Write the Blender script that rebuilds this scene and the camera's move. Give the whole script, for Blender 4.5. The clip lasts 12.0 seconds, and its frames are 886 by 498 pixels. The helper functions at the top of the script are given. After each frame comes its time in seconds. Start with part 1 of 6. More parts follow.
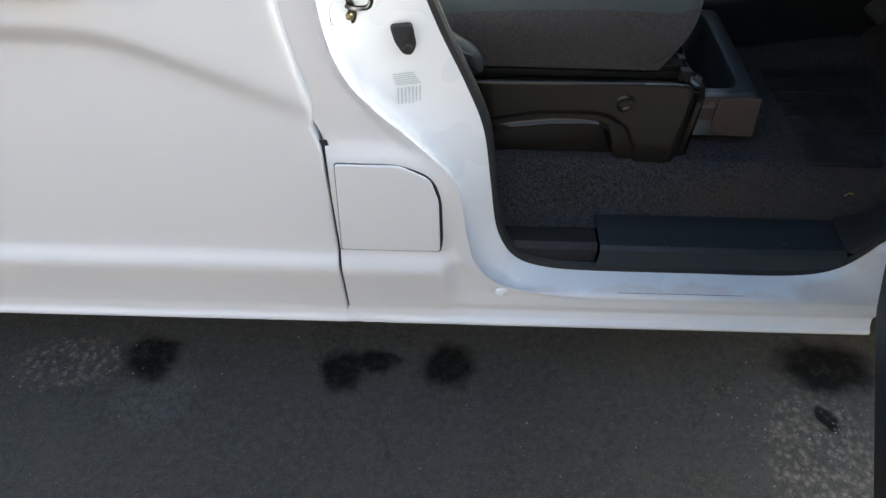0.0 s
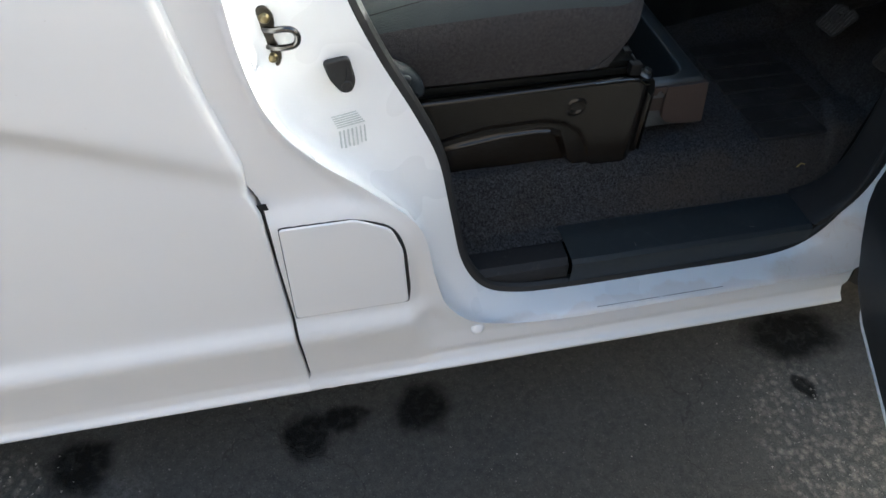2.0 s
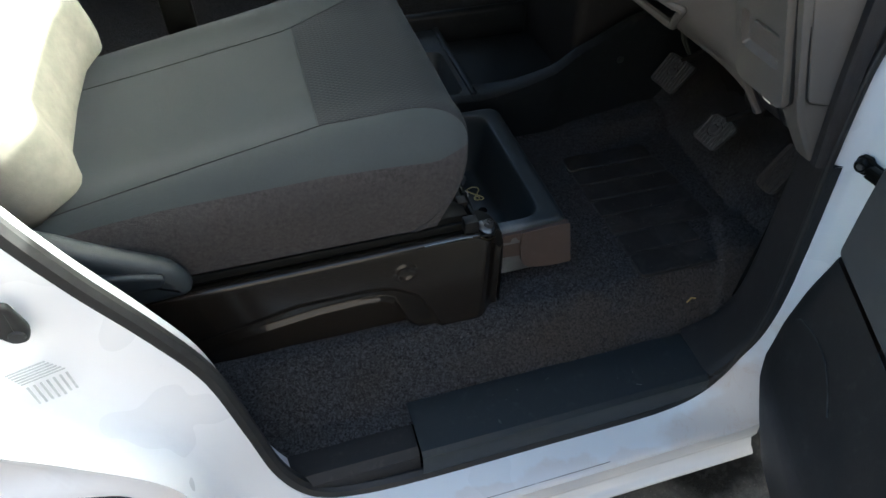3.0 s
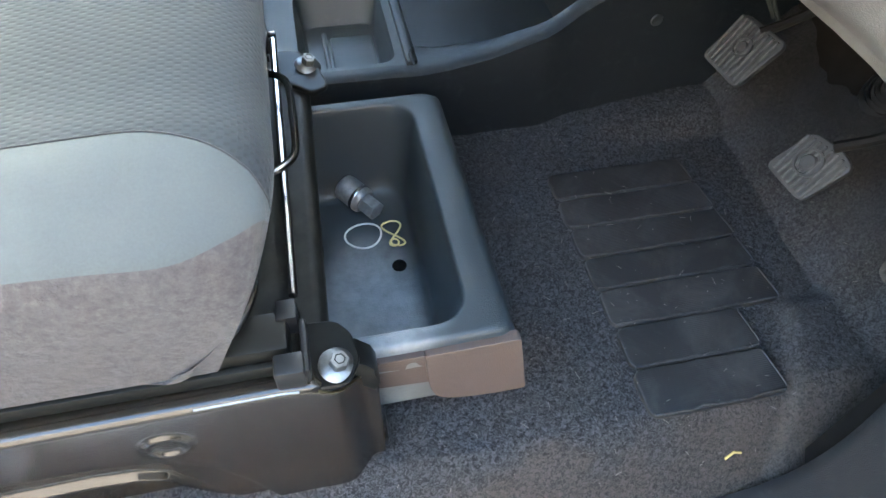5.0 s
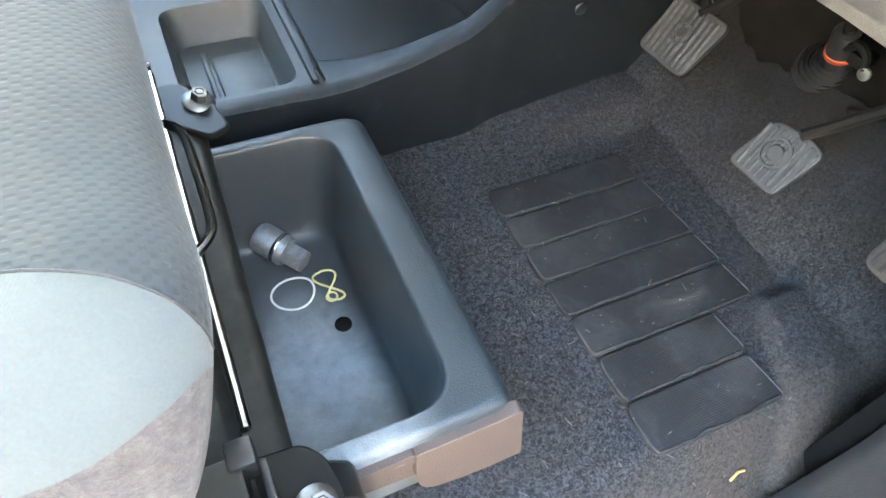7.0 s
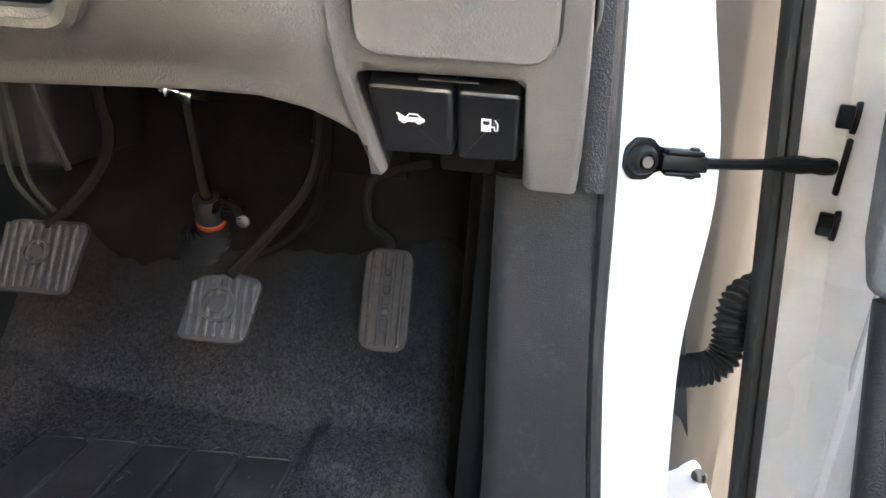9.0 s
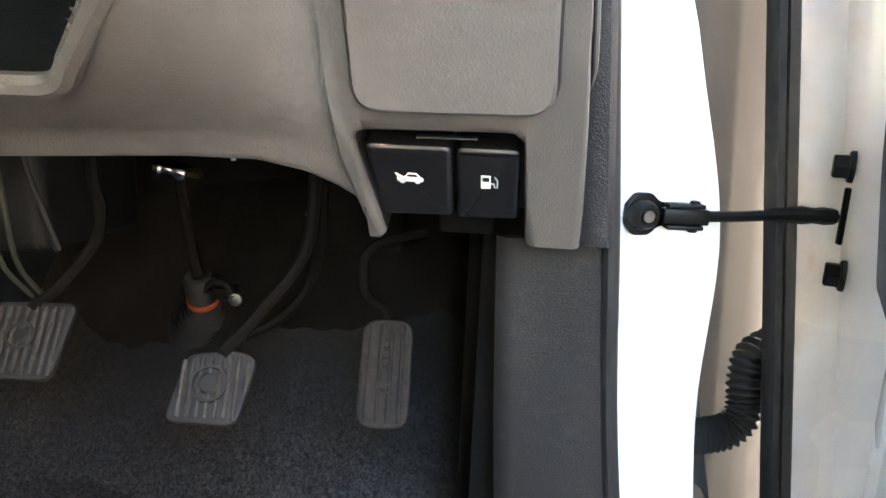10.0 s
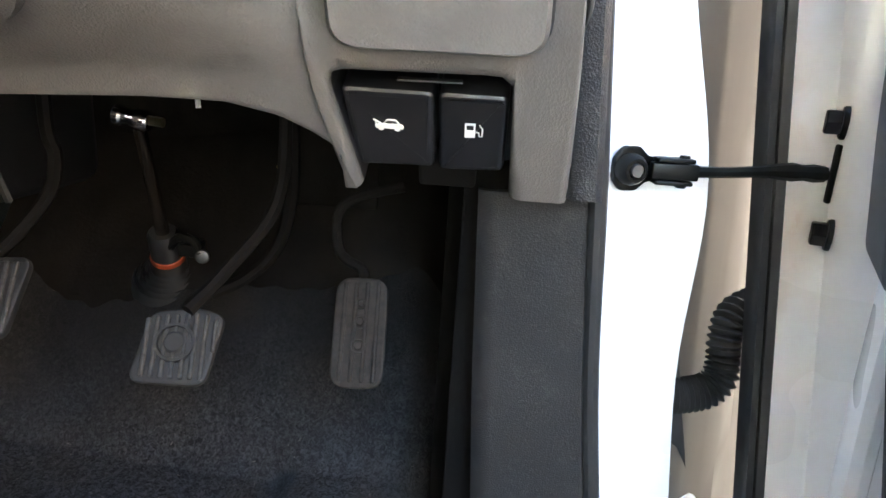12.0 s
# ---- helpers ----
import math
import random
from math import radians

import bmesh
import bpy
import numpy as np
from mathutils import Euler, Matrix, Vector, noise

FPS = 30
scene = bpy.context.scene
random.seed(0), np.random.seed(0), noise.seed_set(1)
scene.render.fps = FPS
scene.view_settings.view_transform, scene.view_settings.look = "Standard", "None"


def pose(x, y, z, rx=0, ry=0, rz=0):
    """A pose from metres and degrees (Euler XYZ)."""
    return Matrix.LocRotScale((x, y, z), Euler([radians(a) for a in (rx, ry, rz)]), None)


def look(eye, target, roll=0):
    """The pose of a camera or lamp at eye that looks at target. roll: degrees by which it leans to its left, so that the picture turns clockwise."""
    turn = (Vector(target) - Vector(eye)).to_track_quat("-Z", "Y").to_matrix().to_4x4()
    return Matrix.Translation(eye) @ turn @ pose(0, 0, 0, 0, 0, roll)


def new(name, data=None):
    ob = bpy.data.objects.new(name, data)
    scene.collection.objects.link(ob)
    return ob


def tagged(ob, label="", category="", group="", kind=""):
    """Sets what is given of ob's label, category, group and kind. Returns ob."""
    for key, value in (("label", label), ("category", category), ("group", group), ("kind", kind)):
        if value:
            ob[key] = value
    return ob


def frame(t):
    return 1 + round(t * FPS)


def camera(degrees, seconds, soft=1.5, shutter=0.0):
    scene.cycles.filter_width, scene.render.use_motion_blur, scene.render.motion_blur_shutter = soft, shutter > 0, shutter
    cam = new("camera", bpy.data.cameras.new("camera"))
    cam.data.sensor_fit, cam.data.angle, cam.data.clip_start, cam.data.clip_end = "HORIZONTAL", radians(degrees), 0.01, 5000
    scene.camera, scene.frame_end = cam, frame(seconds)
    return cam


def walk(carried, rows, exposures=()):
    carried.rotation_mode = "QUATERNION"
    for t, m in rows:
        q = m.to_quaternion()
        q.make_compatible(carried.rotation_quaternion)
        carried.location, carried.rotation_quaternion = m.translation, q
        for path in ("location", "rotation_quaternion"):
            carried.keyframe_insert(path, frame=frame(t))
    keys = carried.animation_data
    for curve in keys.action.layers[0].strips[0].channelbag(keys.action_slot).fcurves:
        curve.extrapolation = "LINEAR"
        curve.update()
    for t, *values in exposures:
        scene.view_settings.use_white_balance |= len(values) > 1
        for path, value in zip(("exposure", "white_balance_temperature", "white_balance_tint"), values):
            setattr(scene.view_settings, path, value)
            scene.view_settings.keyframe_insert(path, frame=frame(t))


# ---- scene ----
cam = camera(69.5, 12.0)
PATH = [
    (0, (0.018, 0.076, 1.34), (0.019, 1.388, -0.17), 1.5),
    (0.5, (-0.025, 0.103, 1.326), (0.024, 1.454, -0.148), 1.1),
    (1, (-0.05, 0.137, 1.326), (0.006, 1.43, -0.199), 0.4),
    (1.5, (-0.064, 0.164, 1.319), (0.043, 1.39, -0.258), 0.6),
    (2, (-0.056, 0.219, 1.299), (0.215, 1.497, -0.215), 0.9),
    (2.5, (0.052, 0.32, 1.298), (0.476, 1.645, -0.139), 2.5),
    (3, (0.212, 0.458, 1.291), (0.628, 1.797, -0.136), 0.8),
    (3.5, (0.309, 0.556, 1.28), (0.729, 1.839, -0.196), -1.6),
    (3.7, (0.331, 0.618, 1.262), (0.784, 1.861, -0.238), -0.4),
    (5.3, (0.494, 0.85, 1.062), (0.737, 2.048, -0.521), 1.1),
    (5.5, (0.503, 0.869, 1.061), (0.712, 2.038, -0.549), -0.1),
    (6, (0.508, 0.903, 1.054), (0.692, 2.033, -0.586), 0.7),
    (6.5, (0.497, 0.902, 1.052), (0.704, 2.013, -0.599), 1.1),
    (7, (0.451, 0.936, 1.035), (1.064, 2.027, -0.525), 6.5),
    (7.3, (0.405, 0.966, 1.008), (1.328, 1.868, -0.519), 8.0),
    (7.5, (0.411, 0.969, 1.001), (1.466, 1.706, -0.531), 9.0),
    (7.7, (0.429, 0.96, 0.979), (1.609, 1.592, -0.507), 9.4),
    (9.3, (0.491, 0.959, 0.888), (2.395, 1.187, 0.318), 2.0),
    (9.5, (0.492, 0.961, 0.884), (2.403, 1.212, 0.352), 1.1),
    (10, (0.493, 0.965, 0.879), (2.432, 1.186, 0.443), 2.4),
    (10.5, (0.497, 0.965, 0.874), (2.43, 1.156, 0.399), 0.6),
    (11, (0.502, 0.966, 0.87), (2.409, 1.134, 0.292), 3.2),
    (11.5, (0.506, 0.971, 0.87), (2.424, 1.109, 0.322), 3.4),
    (12, (0.508, 0.971, 0.87), (2.429, 1.094, 0.326), 3.7),
]
EXPOSURES = [(0.0, 2.25, 5750, 1), (2.0, 2.17, 5750, 1), (2.5, 1.78, 5750, 1), (3.0, 2.62, 5800, 0), (3.5, 4.0, 5900, -3), (3.7, 4.22, 5850, -3), (5.3, 5.70, 6000, 1), (6.5, 6.25, 6250, 1), (7.0, 6.38, 6320, 1), (7.5, 6.62, 6420, 3), (7.7, 6.62, 6450, 5), (9.3, 5.06, 6470, 7), (12.0, 4.93, 6270, 6)]
walk(cam, [(t, look(eye, target, roll)) for t, eye, target, roll in PATH], EXPOSURES)

# ---- light: low sun ahead and to the far side, blue sky, the near side of the van in its own shade ----
SUN_EL, SUN_AZ = 21.0, 20.0          # degrees above the horizon; degrees from +x towards +y
world = bpy.data.worlds.new("sky")
world.use_nodes = True
scene.world = world
_wn = world.node_tree
sky = _wn.nodes.new("ShaderNodeTexSky")
sky.sky_type = "NISHITA"
sky.sun_disc = False
sky.sun_elevation = radians(SUN_EL)
sky.sun_rotation = radians(90 - SUN_AZ)
sky.air_density, sky.dust_density = 1.0, 4.0
_wn.links.new(sky.outputs[0], _wn.nodes["Background"].inputs[0])
_wn.nodes["Background"].inputs[1].default_value = 0.15
sun_data = bpy.data.lights.new("sun", "SUN")
sun_data.energy, sun_data.angle, sun_data.color = 4.0, radians(0.6), (1.0, 0.93, 0.82)
sun = new("sun", sun_data)
_to = Vector((math.cos(radians(SUN_EL)) * math.cos(radians(SUN_AZ)), math.cos(radians(SUN_EL)) * math.sin(radians(SUN_AZ)), math.sin(radians(SUN_EL))))
sun.matrix_world = look(tuple(_to * 20), (0, 0, 0))


# ---- materials ----
class Nodes:
    """A small builder for node materials."""

    def __init__(self, name):
        self.m = bpy.data.materials.new(name)
        self.m.use_nodes = True
        self.t = self.m.node_tree
        self.b = self.t.nodes["Principled BSDF"]
        self.co = self.t.nodes.new("ShaderNodeTexCoord").outputs["Object"]

    def n(self, kind):
        return self.t.nodes.new("ShaderNode" + kind)

    def set(self, node, key, v):
        if isinstance(v, (int, float, tuple)):
            node.inputs[key].default_value = v
        elif v is not None:
            self.t.links.new(v, node.inputs[key])

    def noise(self, scale, detail=4.0, rough=0.6, vec=None, dist=0.0):
        k = self.n("TexNoise")
        self.set(k, "Vector", vec or self.co)
        self.set(k, "Scale", scale)
        self.set(k, "Detail", detail)
        self.set(k, "Roughness", rough)
        self.set(k, "Distortion", dist)
        return k.outputs["Fac"]

    def voro(self, scale, out="Distance", vec=None, feature="F1"):
        k = self.n("TexVoronoi")
        k.feature = feature
        self.set(k, "Vector", vec or self.co)
        self.set(k, "Scale", scale)
        return k.outputs[out]

    def wave(self, scale, axis="X", dist=0.0, vec=None):
        k = self.n("TexWave")
        k.bands_direction = axis
        self.set(k, "Vector", vec or self.co)
        self.set(k, "Scale", scale)
        self.set(k, "Distortion", dist)
        return k.outputs["Fac"]

    def ramp(self, fac, stops):
        k = self.n("ValToRGB")
        self.set(k, 0, fac)
        e = k.color_ramp.elements
        while len(e) < len(stops):
            e.new(0.5)
        for el, (p, c) in zip(e, stops):
            el.position = p
            el.color = (*c, 1) if isinstance(c, tuple) else (c, c, c, 1)
        return k.outputs[0]

    def mix(self, fac, a, b, kind="MIX"):
        k = self.n("Mix")
        k.data_type, k.blend_type = "RGBA", kind
        self.set(k, 0, fac)
        self.set(k, 6, (*a, 1) if isinstance(a, tuple) else a)
        self.set(k, 7, (*b, 1) if isinstance(b, tuple) else b)
        return k.outputs[2]

    def math(self, op, a, b=0.0, c=0.0, clamp=False):
        k = self.n("Math")
        k.operation, k.use_clamp = op, clamp
        self.set(k, 0, a), self.set(k, 1, b), self.set(k, 2, c)
        return k.outputs[0]

    def spot(self, x, y, rx, ry, wob=None, rim=(1.1, 0.7)):
        """1 at the place (x, y) falling to 0 at its rim, with an uneven outline."""
        mp = self.n("Mapping")
        self.set(mp, "Vector", wob or self.co)
        mp.inputs["Location"].default_value = (-x / rx, -y / ry, 0)
        mp.inputs["Scale"].default_value = (1 / rx, 1 / ry, 0)
        ln = self.n("VectorMath")
        ln.operation = "LENGTH"
        self.set(ln, 0, mp.outputs[0])
        mr = self.n("MapRange")
        mr.interpolation_type = "SMOOTHSTEP"
        self.set(mr, 0, ln.outputs["Value"])
        mr.inputs[1].default_value, mr.inputs[2].default_value = rim
        return mr.outputs[0]

    def wobble(self, scale, amount):
        k = self.n("TexNoise")
        self.set(k, "Vector", self.co), self.set(k, "Scale", scale), self.set(k, "Detail", 4.0)
        s = self.n("VectorMath")
        s.operation = "SUBTRACT"
        self.set(s, 0, k.outputs["Color"])
        s.inputs[1].default_value = (0.5, 0.5, 0.5)
        m = self.n("VectorMath")
        m.operation = "SCALE"
        self.set(m, 0, s.outputs[0])
        m.inputs["Scale"].default_value = amount
        a = self.n("VectorMath")
        a.operation = "ADD"
        self.set(a, 0, self.co), self.set(a, 1, m.outputs[0])
        return a.outputs[0]

    def bump(self, height, strength=0.3, dist=0.002, under=None):
        k = self.n("Bump")
        self.set(k, "Height", height)
        self.set(k, "Strength", strength)
        self.set(k, "Distance", dist)
        if under is not None:
            self.set(k, "Normal", under)
        self.t.links.new(k.outputs[0], self.b.inputs["Normal"])
        return k.outputs[0]

    def done(self, color=None, rough=None, metal=None, coat=None, spec=None, sheen=None):
        if color is not None:
            self.set(self.b, "Base Color", (*color, 1) if isinstance(color, tuple) else color)
        for key, v in (("Roughness", rough), ("Metallic", metal), ("Coat Weight", coat), ("Specular IOR Level", spec), ("Sheen Weight", sheen)):
            if v is not None:
                self.set(self.b, key, v)
        return self.m


def plain(name, color, rough, metal=0.0, var=0.15, scale=30.0, bump=0.0, bscale=400.0, coat=0.0, spec=0.5):
    """A painted, moulded or metal surface with soft blotches and fine relief."""
    k = Nodes(name)
    blot = k.noise(scale, 5.0, 0.65)
    dark = tuple(c * (1 - var) for c in color)
    light = tuple(min(1, c * (1 + var)) for c in color)
    col = k.ramp(blot, [(0.3, dark), (0.7, light)])
    r = k.math("MULTIPLY_ADD", k.noise(scale * 3.1, 3.0), 0.3 * rough, rough * 0.85)
    if bump:
        k.bump(k.noise(bscale, 3.0), bump, 0.0006)
    return k.done(col, r, metal, coat, spec)


def grained(name, color, rough, cell=900.0, strength=0.35, var=0.1):
    """Moulded plastic with a leather-like grain."""
    k = Nodes(name)
    g = k.math("ADD", k.voro(cell, "Distance", k.wobble(cell * 0.8, 0.0010)), k.math("MULTIPLY", k.noise(cell * 1.7, 2.0), 0.6))
    soft = k.noise(14.0, 4.0)
    col = k.mix(k.math("MULTIPLY", soft, 1.0), tuple(c * (1 - var) for c in color), tuple(c * (1 + var) for c in color))
    dust = k.math("MULTIPLY", k.ramp(k.noise(60.0, 6.0, 0.75), [(0.55, 0.0), (0.8, 1.0)]), 0.10)
    col = k.mix(dust, col, (0.30, 0.29, 0.27))
    k.bump(g, strength, 0.0008)
    return k.done(col, rough, None, None, 0.38)


def make_paint():
    k = Nodes("white_paint")
    col = k.mix(k.noise(2.2, 2.0, 0.4), (0.80, 0.80, 0.805), (0.765, 0.765, 0.77))
    specks = k.math("MULTIPLY", k.ramp(k.voro(55.0, "Distance", k.wobble(30.0, 0.03)), [(0.02, 1.0), (0.05, 0.0)]), 0.25)
    col = k.mix(specks, col, (0.40, 0.36, 0.30))
    k.bump(k.noise(3.0, 1.0), 0.03, 0.004)
    return k.done(col, k.math("MULTIPLY_ADD", k.noise(4.0, 2.0), 0.06, 0.26), 0.0, 0.35)


def make_jamb():
    """The same white paint inside the door opening, dusty near the step."""
    k = Nodes("white_jamb_paint")
    col = k.mix(k.noise(4.0, 2.0, 0.4), (0.80, 0.805, 0.81), (0.765, 0.765, 0.765))
    st = k.ramp(k.noise(24.0, 8.0, 0.75, None, 1.2), [(0.55, 0.0), (0.75, 1.0)])
    wob = k.wobble(14.0, 0.10)
    foot = k.math("MAXIMUM", k.spot(0.80, 0.82, 0.13, 0.05, wob), k.math("MULTIPLY", k.spot(0.46, 0.808, 0.34, 0.022, wob), 0.6))
    col = k.mix(k.math("MULTIPLY", foot, k.math("MULTIPLY_ADD", st, 0.34, 0.32)), col, (0.50, 0.32, 0.18))
    specks = k.math("MULTIPLY", k.ramp(k.voro(70.0, "Distance", k.wobble(30.0, 0.03)), [(0.02, 1.0), (0.045, 0.0)]), 0.3)
    col = k.mix(specks, col, (0.36, 0.30, 0.24))
    return k.done(col, k.math("MULTIPLY_ADD", k.noise(6.0, 2.0), 0.08, 0.24), 0.0, 0.3)


def make_asphalt():
    k = Nodes("asphalt")
    wob = k.wobble(9.0, 0.09)
    fine = k.noise(420.0, 6.0, 0.7)
    mid = k.noise(60.0, 6.0, 0.7)
    big = k.noise(2.6, 5.0, 0.6)
    col = k.mix(big, (0.038, 0.039, 0.039), (0.066, 0.066, 0.064))
    col = k.mix(k.ramp(mid, [(0.4, 0.0), (0.75, 1.0)]), col, (0.092, 0.090, 0.085))
    streak = k.ramp(k.noise(7.5, 7.0, 0.7, None, 1.4), [(0.42, 0.0), (0.68, 1.0)])
    col = k.mix(k.math("MULTIPLY", streak, 0.45), col, (0.085, 0.082, 0.076))
    stones = k.voro(170.0, "Distance")
    tint = k.voro(170.0, "Color")
    chip = k.ramp(stones, [(0.18, 1.0), (0.34, 0.0)])
    sep = k.n("SeparateColor")
    k.set(sep, 0, tint)
    few = k.ramp(sep.outputs[0], [(0.72, 0.0), (0.8, 1.0)])
    col = k.mix(k.math("MULTIPLY", k.math("MULTIPLY", chip, few), 0.5), col, (0.17, 0.16, 0.145))
    # worn patches with bare stones
    worn = k.math("MAXIMUM", k.spot(0.88, 0.60, 0.17, 0.24, wob), k.spot(-0.86, 0.85, 0.14, 0.07, wob))
    worn = k.math("MULTIPLY", worn, k.ramp(mid, [(0.3, 0.2), (0.6, 1.0)]))
    stones2 = k.voro(60.0, "Distance", k.wobble(45.0, 0.02))
    bare = k.math("MULTIPLY", worn, k.ramp(stones2, [(0.15, 1.0), (0.55, 0.10)]))
    col = k.mix(k.math("MULTIPLY", bare, 0.9), col, (0.22, 0.20, 0.17))
    pale = k.math("MULTIPLY", k.math("MULTIPLY", k.spot(-0.63, 0.77, 0.10, 0.10, wob), k.ramp(mid, [(0.35, 0.1), (0.65, 1.0)])), 0.3)
    col = k.mix(pale, col, (0.16, 0.16, 0.16))
    # oil and water spots
    wob2 = k.wobble(16.0, 0.075)
    wet = None
    for x, y, rx, ry in ((-0.675, 0.872, 0.07, 0.065), (-0.215, 0.848, 0.055, 0.055), (-0.135, 0.872, 0.06, 0.035), (0.038, 0.866, 0.062, 0.060), (0.95, 0.89, 0.12, 0.075), (0.907, 0.752, 0.022, 0.028), (1.4, 0.5, 0.10, 0.07), (-1.5, 0.6, 0.08, 0.09)):
        s = k.spot(x, y, rx, ry, wob2, (1.30, 0.60))
        wet = s if wet is None else k.math("MAXIMUM", wet, s)
    wet = k.math("MULTIPLY", wet, k.ramp(k.noise(38.0, 6.0, 0.7, None, 0.6), [(0.25, 0.60), (0.52, 1.0)]))
    col = k.mix(k.math("MULTIPLY", wet, 0.93), col, (0.009, 0.009, 0.009))
    # hairline cracks
    cr = k.voro(1.7, "Distance", k.wobble(6.0, 0.25), "DISTANCE_TO_EDGE")
    crack = k.math("MULTIPLY", k.ramp(cr, [(0.0, 1.0), (0.004, 0.0)]), 0.35)
    col = k.mix(crack, col, (0.008, 0.008, 0.008))
    lumps = k.noise(230.0, 8.0, 0.85, None, 0.2)
    col = k.mix(k.math("MULTIPLY", k.ramp(lumps, [(0.40, 1.0), (0.52, 0.0)]), 0.4), col, (0.020, 0.020, 0.019))
    h = k.math("ADD", k.math("MULTIPLY", stones, -0.5), k.math("MULTIPLY", fine, 0.6))
    h = k.math("ADD", h, k.math("MULTIPLY", lumps, 1.0))
    h = k.math("ADD", h, k.math("MULTIPLY", k.math("MULTIPLY", worn, stones2), -1.0))
    h = k.math("SUBTRACT", h, k.math("MULTIPLY", crack, 2.0))
    k.bump(h, 0.9, 0.0045)
    return k.done(col, 0.92, 0.0, None, k.math("MULTIPLY_ADD", wet, -0.19, 0.2))


def make_carpet():
    k = Nodes("carpet")
    a = k.noise(900.0, 4.0, 0.8)
    b = k.noise(270.0, 6.0, 0.8, None, 1.2)
    c = k.noise(12.0, 5.0, 0.65)
    col = k.mix(k.ramp(b, [(0.44, 0.0), (0.60, 1.0)]), (0.0092, 0.0096, 0.0104), (0.112, 0.1135, 0.121))
    col = k.mix(k.ramp(c, [(0.45, 0.0), (0.75, 1.0)]), col, k.mix(k.ramp(b, [(0.44, 0.0), (0.60, 1.0)]), (0.0140, 0.0124, 0.0112), (0.106, 0.0955, 0.0840)))
    wear = k.math("MAXIMUM", k.spot(0.86, 0.985, 0.17, 0.065, k.wobble(18.0, 0.09), (1.3, 0.4)), k.spot(0.62, 0.985, 0.20, 0.035, k.wobble(18.0, 0.08), (1.3, 0.4)))
    col = k.mix(k.math("MULTIPLY", wear, k.ramp(b, [(0.40, 0.15), (0.60, 0.75)])), col, (0.105, 0.083, 0.064))
    lint = k.ramp(k.voro(210.0, "Distance", k.wobble(120.0, 0.01)), [(0.03, 1.0), (0.06, 0.0)])
    col = k.mix(k.math("MULTIPLY", lint, 0.5), col, (0.20, 0.19, 0.18))
    k.bump(k.math("ADD", a, k.math("MULTIPLY", b, 1.5)), 1.0, 0.004)
    # trodden brown end under the pedals, darkened in colour as footwell shade
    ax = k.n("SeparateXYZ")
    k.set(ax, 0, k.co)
    soil_or_shade = k.math("ADD", ax.outputs[0], k.math("MULTIPLY", k.noise(16.0, 6.0, 0.75), 0.12))
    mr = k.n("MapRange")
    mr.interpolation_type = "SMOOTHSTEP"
    k.set(mr, 0, soil_or_shade)
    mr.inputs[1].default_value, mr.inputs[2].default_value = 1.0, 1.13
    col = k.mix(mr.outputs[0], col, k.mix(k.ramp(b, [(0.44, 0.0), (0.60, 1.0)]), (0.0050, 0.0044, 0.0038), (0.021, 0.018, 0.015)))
    return k.done(col, 0.95, 0.0, None, 0.12, 0.05)


def make_light_fabric():
    k = Nodes("light_grey_seat_cloth")
    w = k.wave(900.0, "X", 3.0)
    n = k.noise(700.0, 4.0)
    soil_or_shade = k.ramp(k.noise(7.0, 5.0, 0.6), [(0.5, 0.0), (0.75, 1.0)])
    col = k.mix(n, (0.0390, 0.0455, 0.0470), (0.0590, 0.0685, 0.0705))
    col = k.mix(k.math("MULTIPLY", soil_or_shade, 0.35), col, (0.0610, 0.0660, 0.0650))
    k.bump(k.math("ADD", w, n), 0.35, 0.0008)
    return k.done(col, 0.9, 0.0, None, 0.2, 0.08)


def make_mesh_fabric():
    """Dark knitted seat cloth with staggered rows of small soft dimples, on the top and down the front."""
    k = Nodes("dark_mesh_seat_cloth")
    ax = k.n("SeparateXYZ")
    k.set(ax, 0, k.wobble(30.0, 0.0012))
    along = k.math("SUBTRACT", ax.outputs[0], ax.outputs[2])
    a = k.math("COSINE", k.math("MULTIPLY", along, 2 * math.pi / 0.0100))
    c = k.math("COSINE", k.math("MULTIPLY", ax.outputs[1], 2 * math.pi / 0.0066))
    f = k.math("MULTIPLY_ADD", k.math("MULTIPLY", a, c), 0.5, 0.5)
    dot = k.ramp(f, [(0.52, 0.0), (0.92, 1.0)])
    n = k.noise(500.0, 3.0)
    soil_or_shade = k.ramp(k.noise(6.0, 4.0), [(0.4, 0.0), (0.7, 1.0)])
    base = k.mix(n, (0.0128, 0.0164, 0.0190), (0.0164, 0.0208, 0.0240))
    base = k.mix(k.math("MULTIPLY", soil_or_shade, 0.3), base, (0.020, 0.024, 0.027))
    col = k.mix(k.math("MULTIPLY", dot, 0.68), base, (0.0085, 0.0100, 0.0112))
    k.bump(k.math("MULTIPLY", dot, -1.0), 0.35, 0.0012)
    return k.done(col, 0.85, 0.0, None, 0.25, 0.06)


def make_fuzzy_fabric():
    k = Nodes("fuzzy_side_cloth")
    a = k.noise(190.0, 6.0, 0.75)
    c = k.noise(14.0, 4.0)
    col = k.mix(k.ramp(a, [(0.36, 0.0), (0.66, 1.0)]), (0.0330, 0.0300, 0.0292), (0.0640, 0.0580, 0.0552))
    col = k.mix(k.math("MULTIPLY", k.ramp(c, [(0.4, 0.0), (0.7, 1.0)]), 0.3), col, (0.052, 0.053, 0.054))
    k.bump(a, 0.9, 0.0025)
    return k.done(col, 0.95, 0.0, None, 0.1, 0.08)


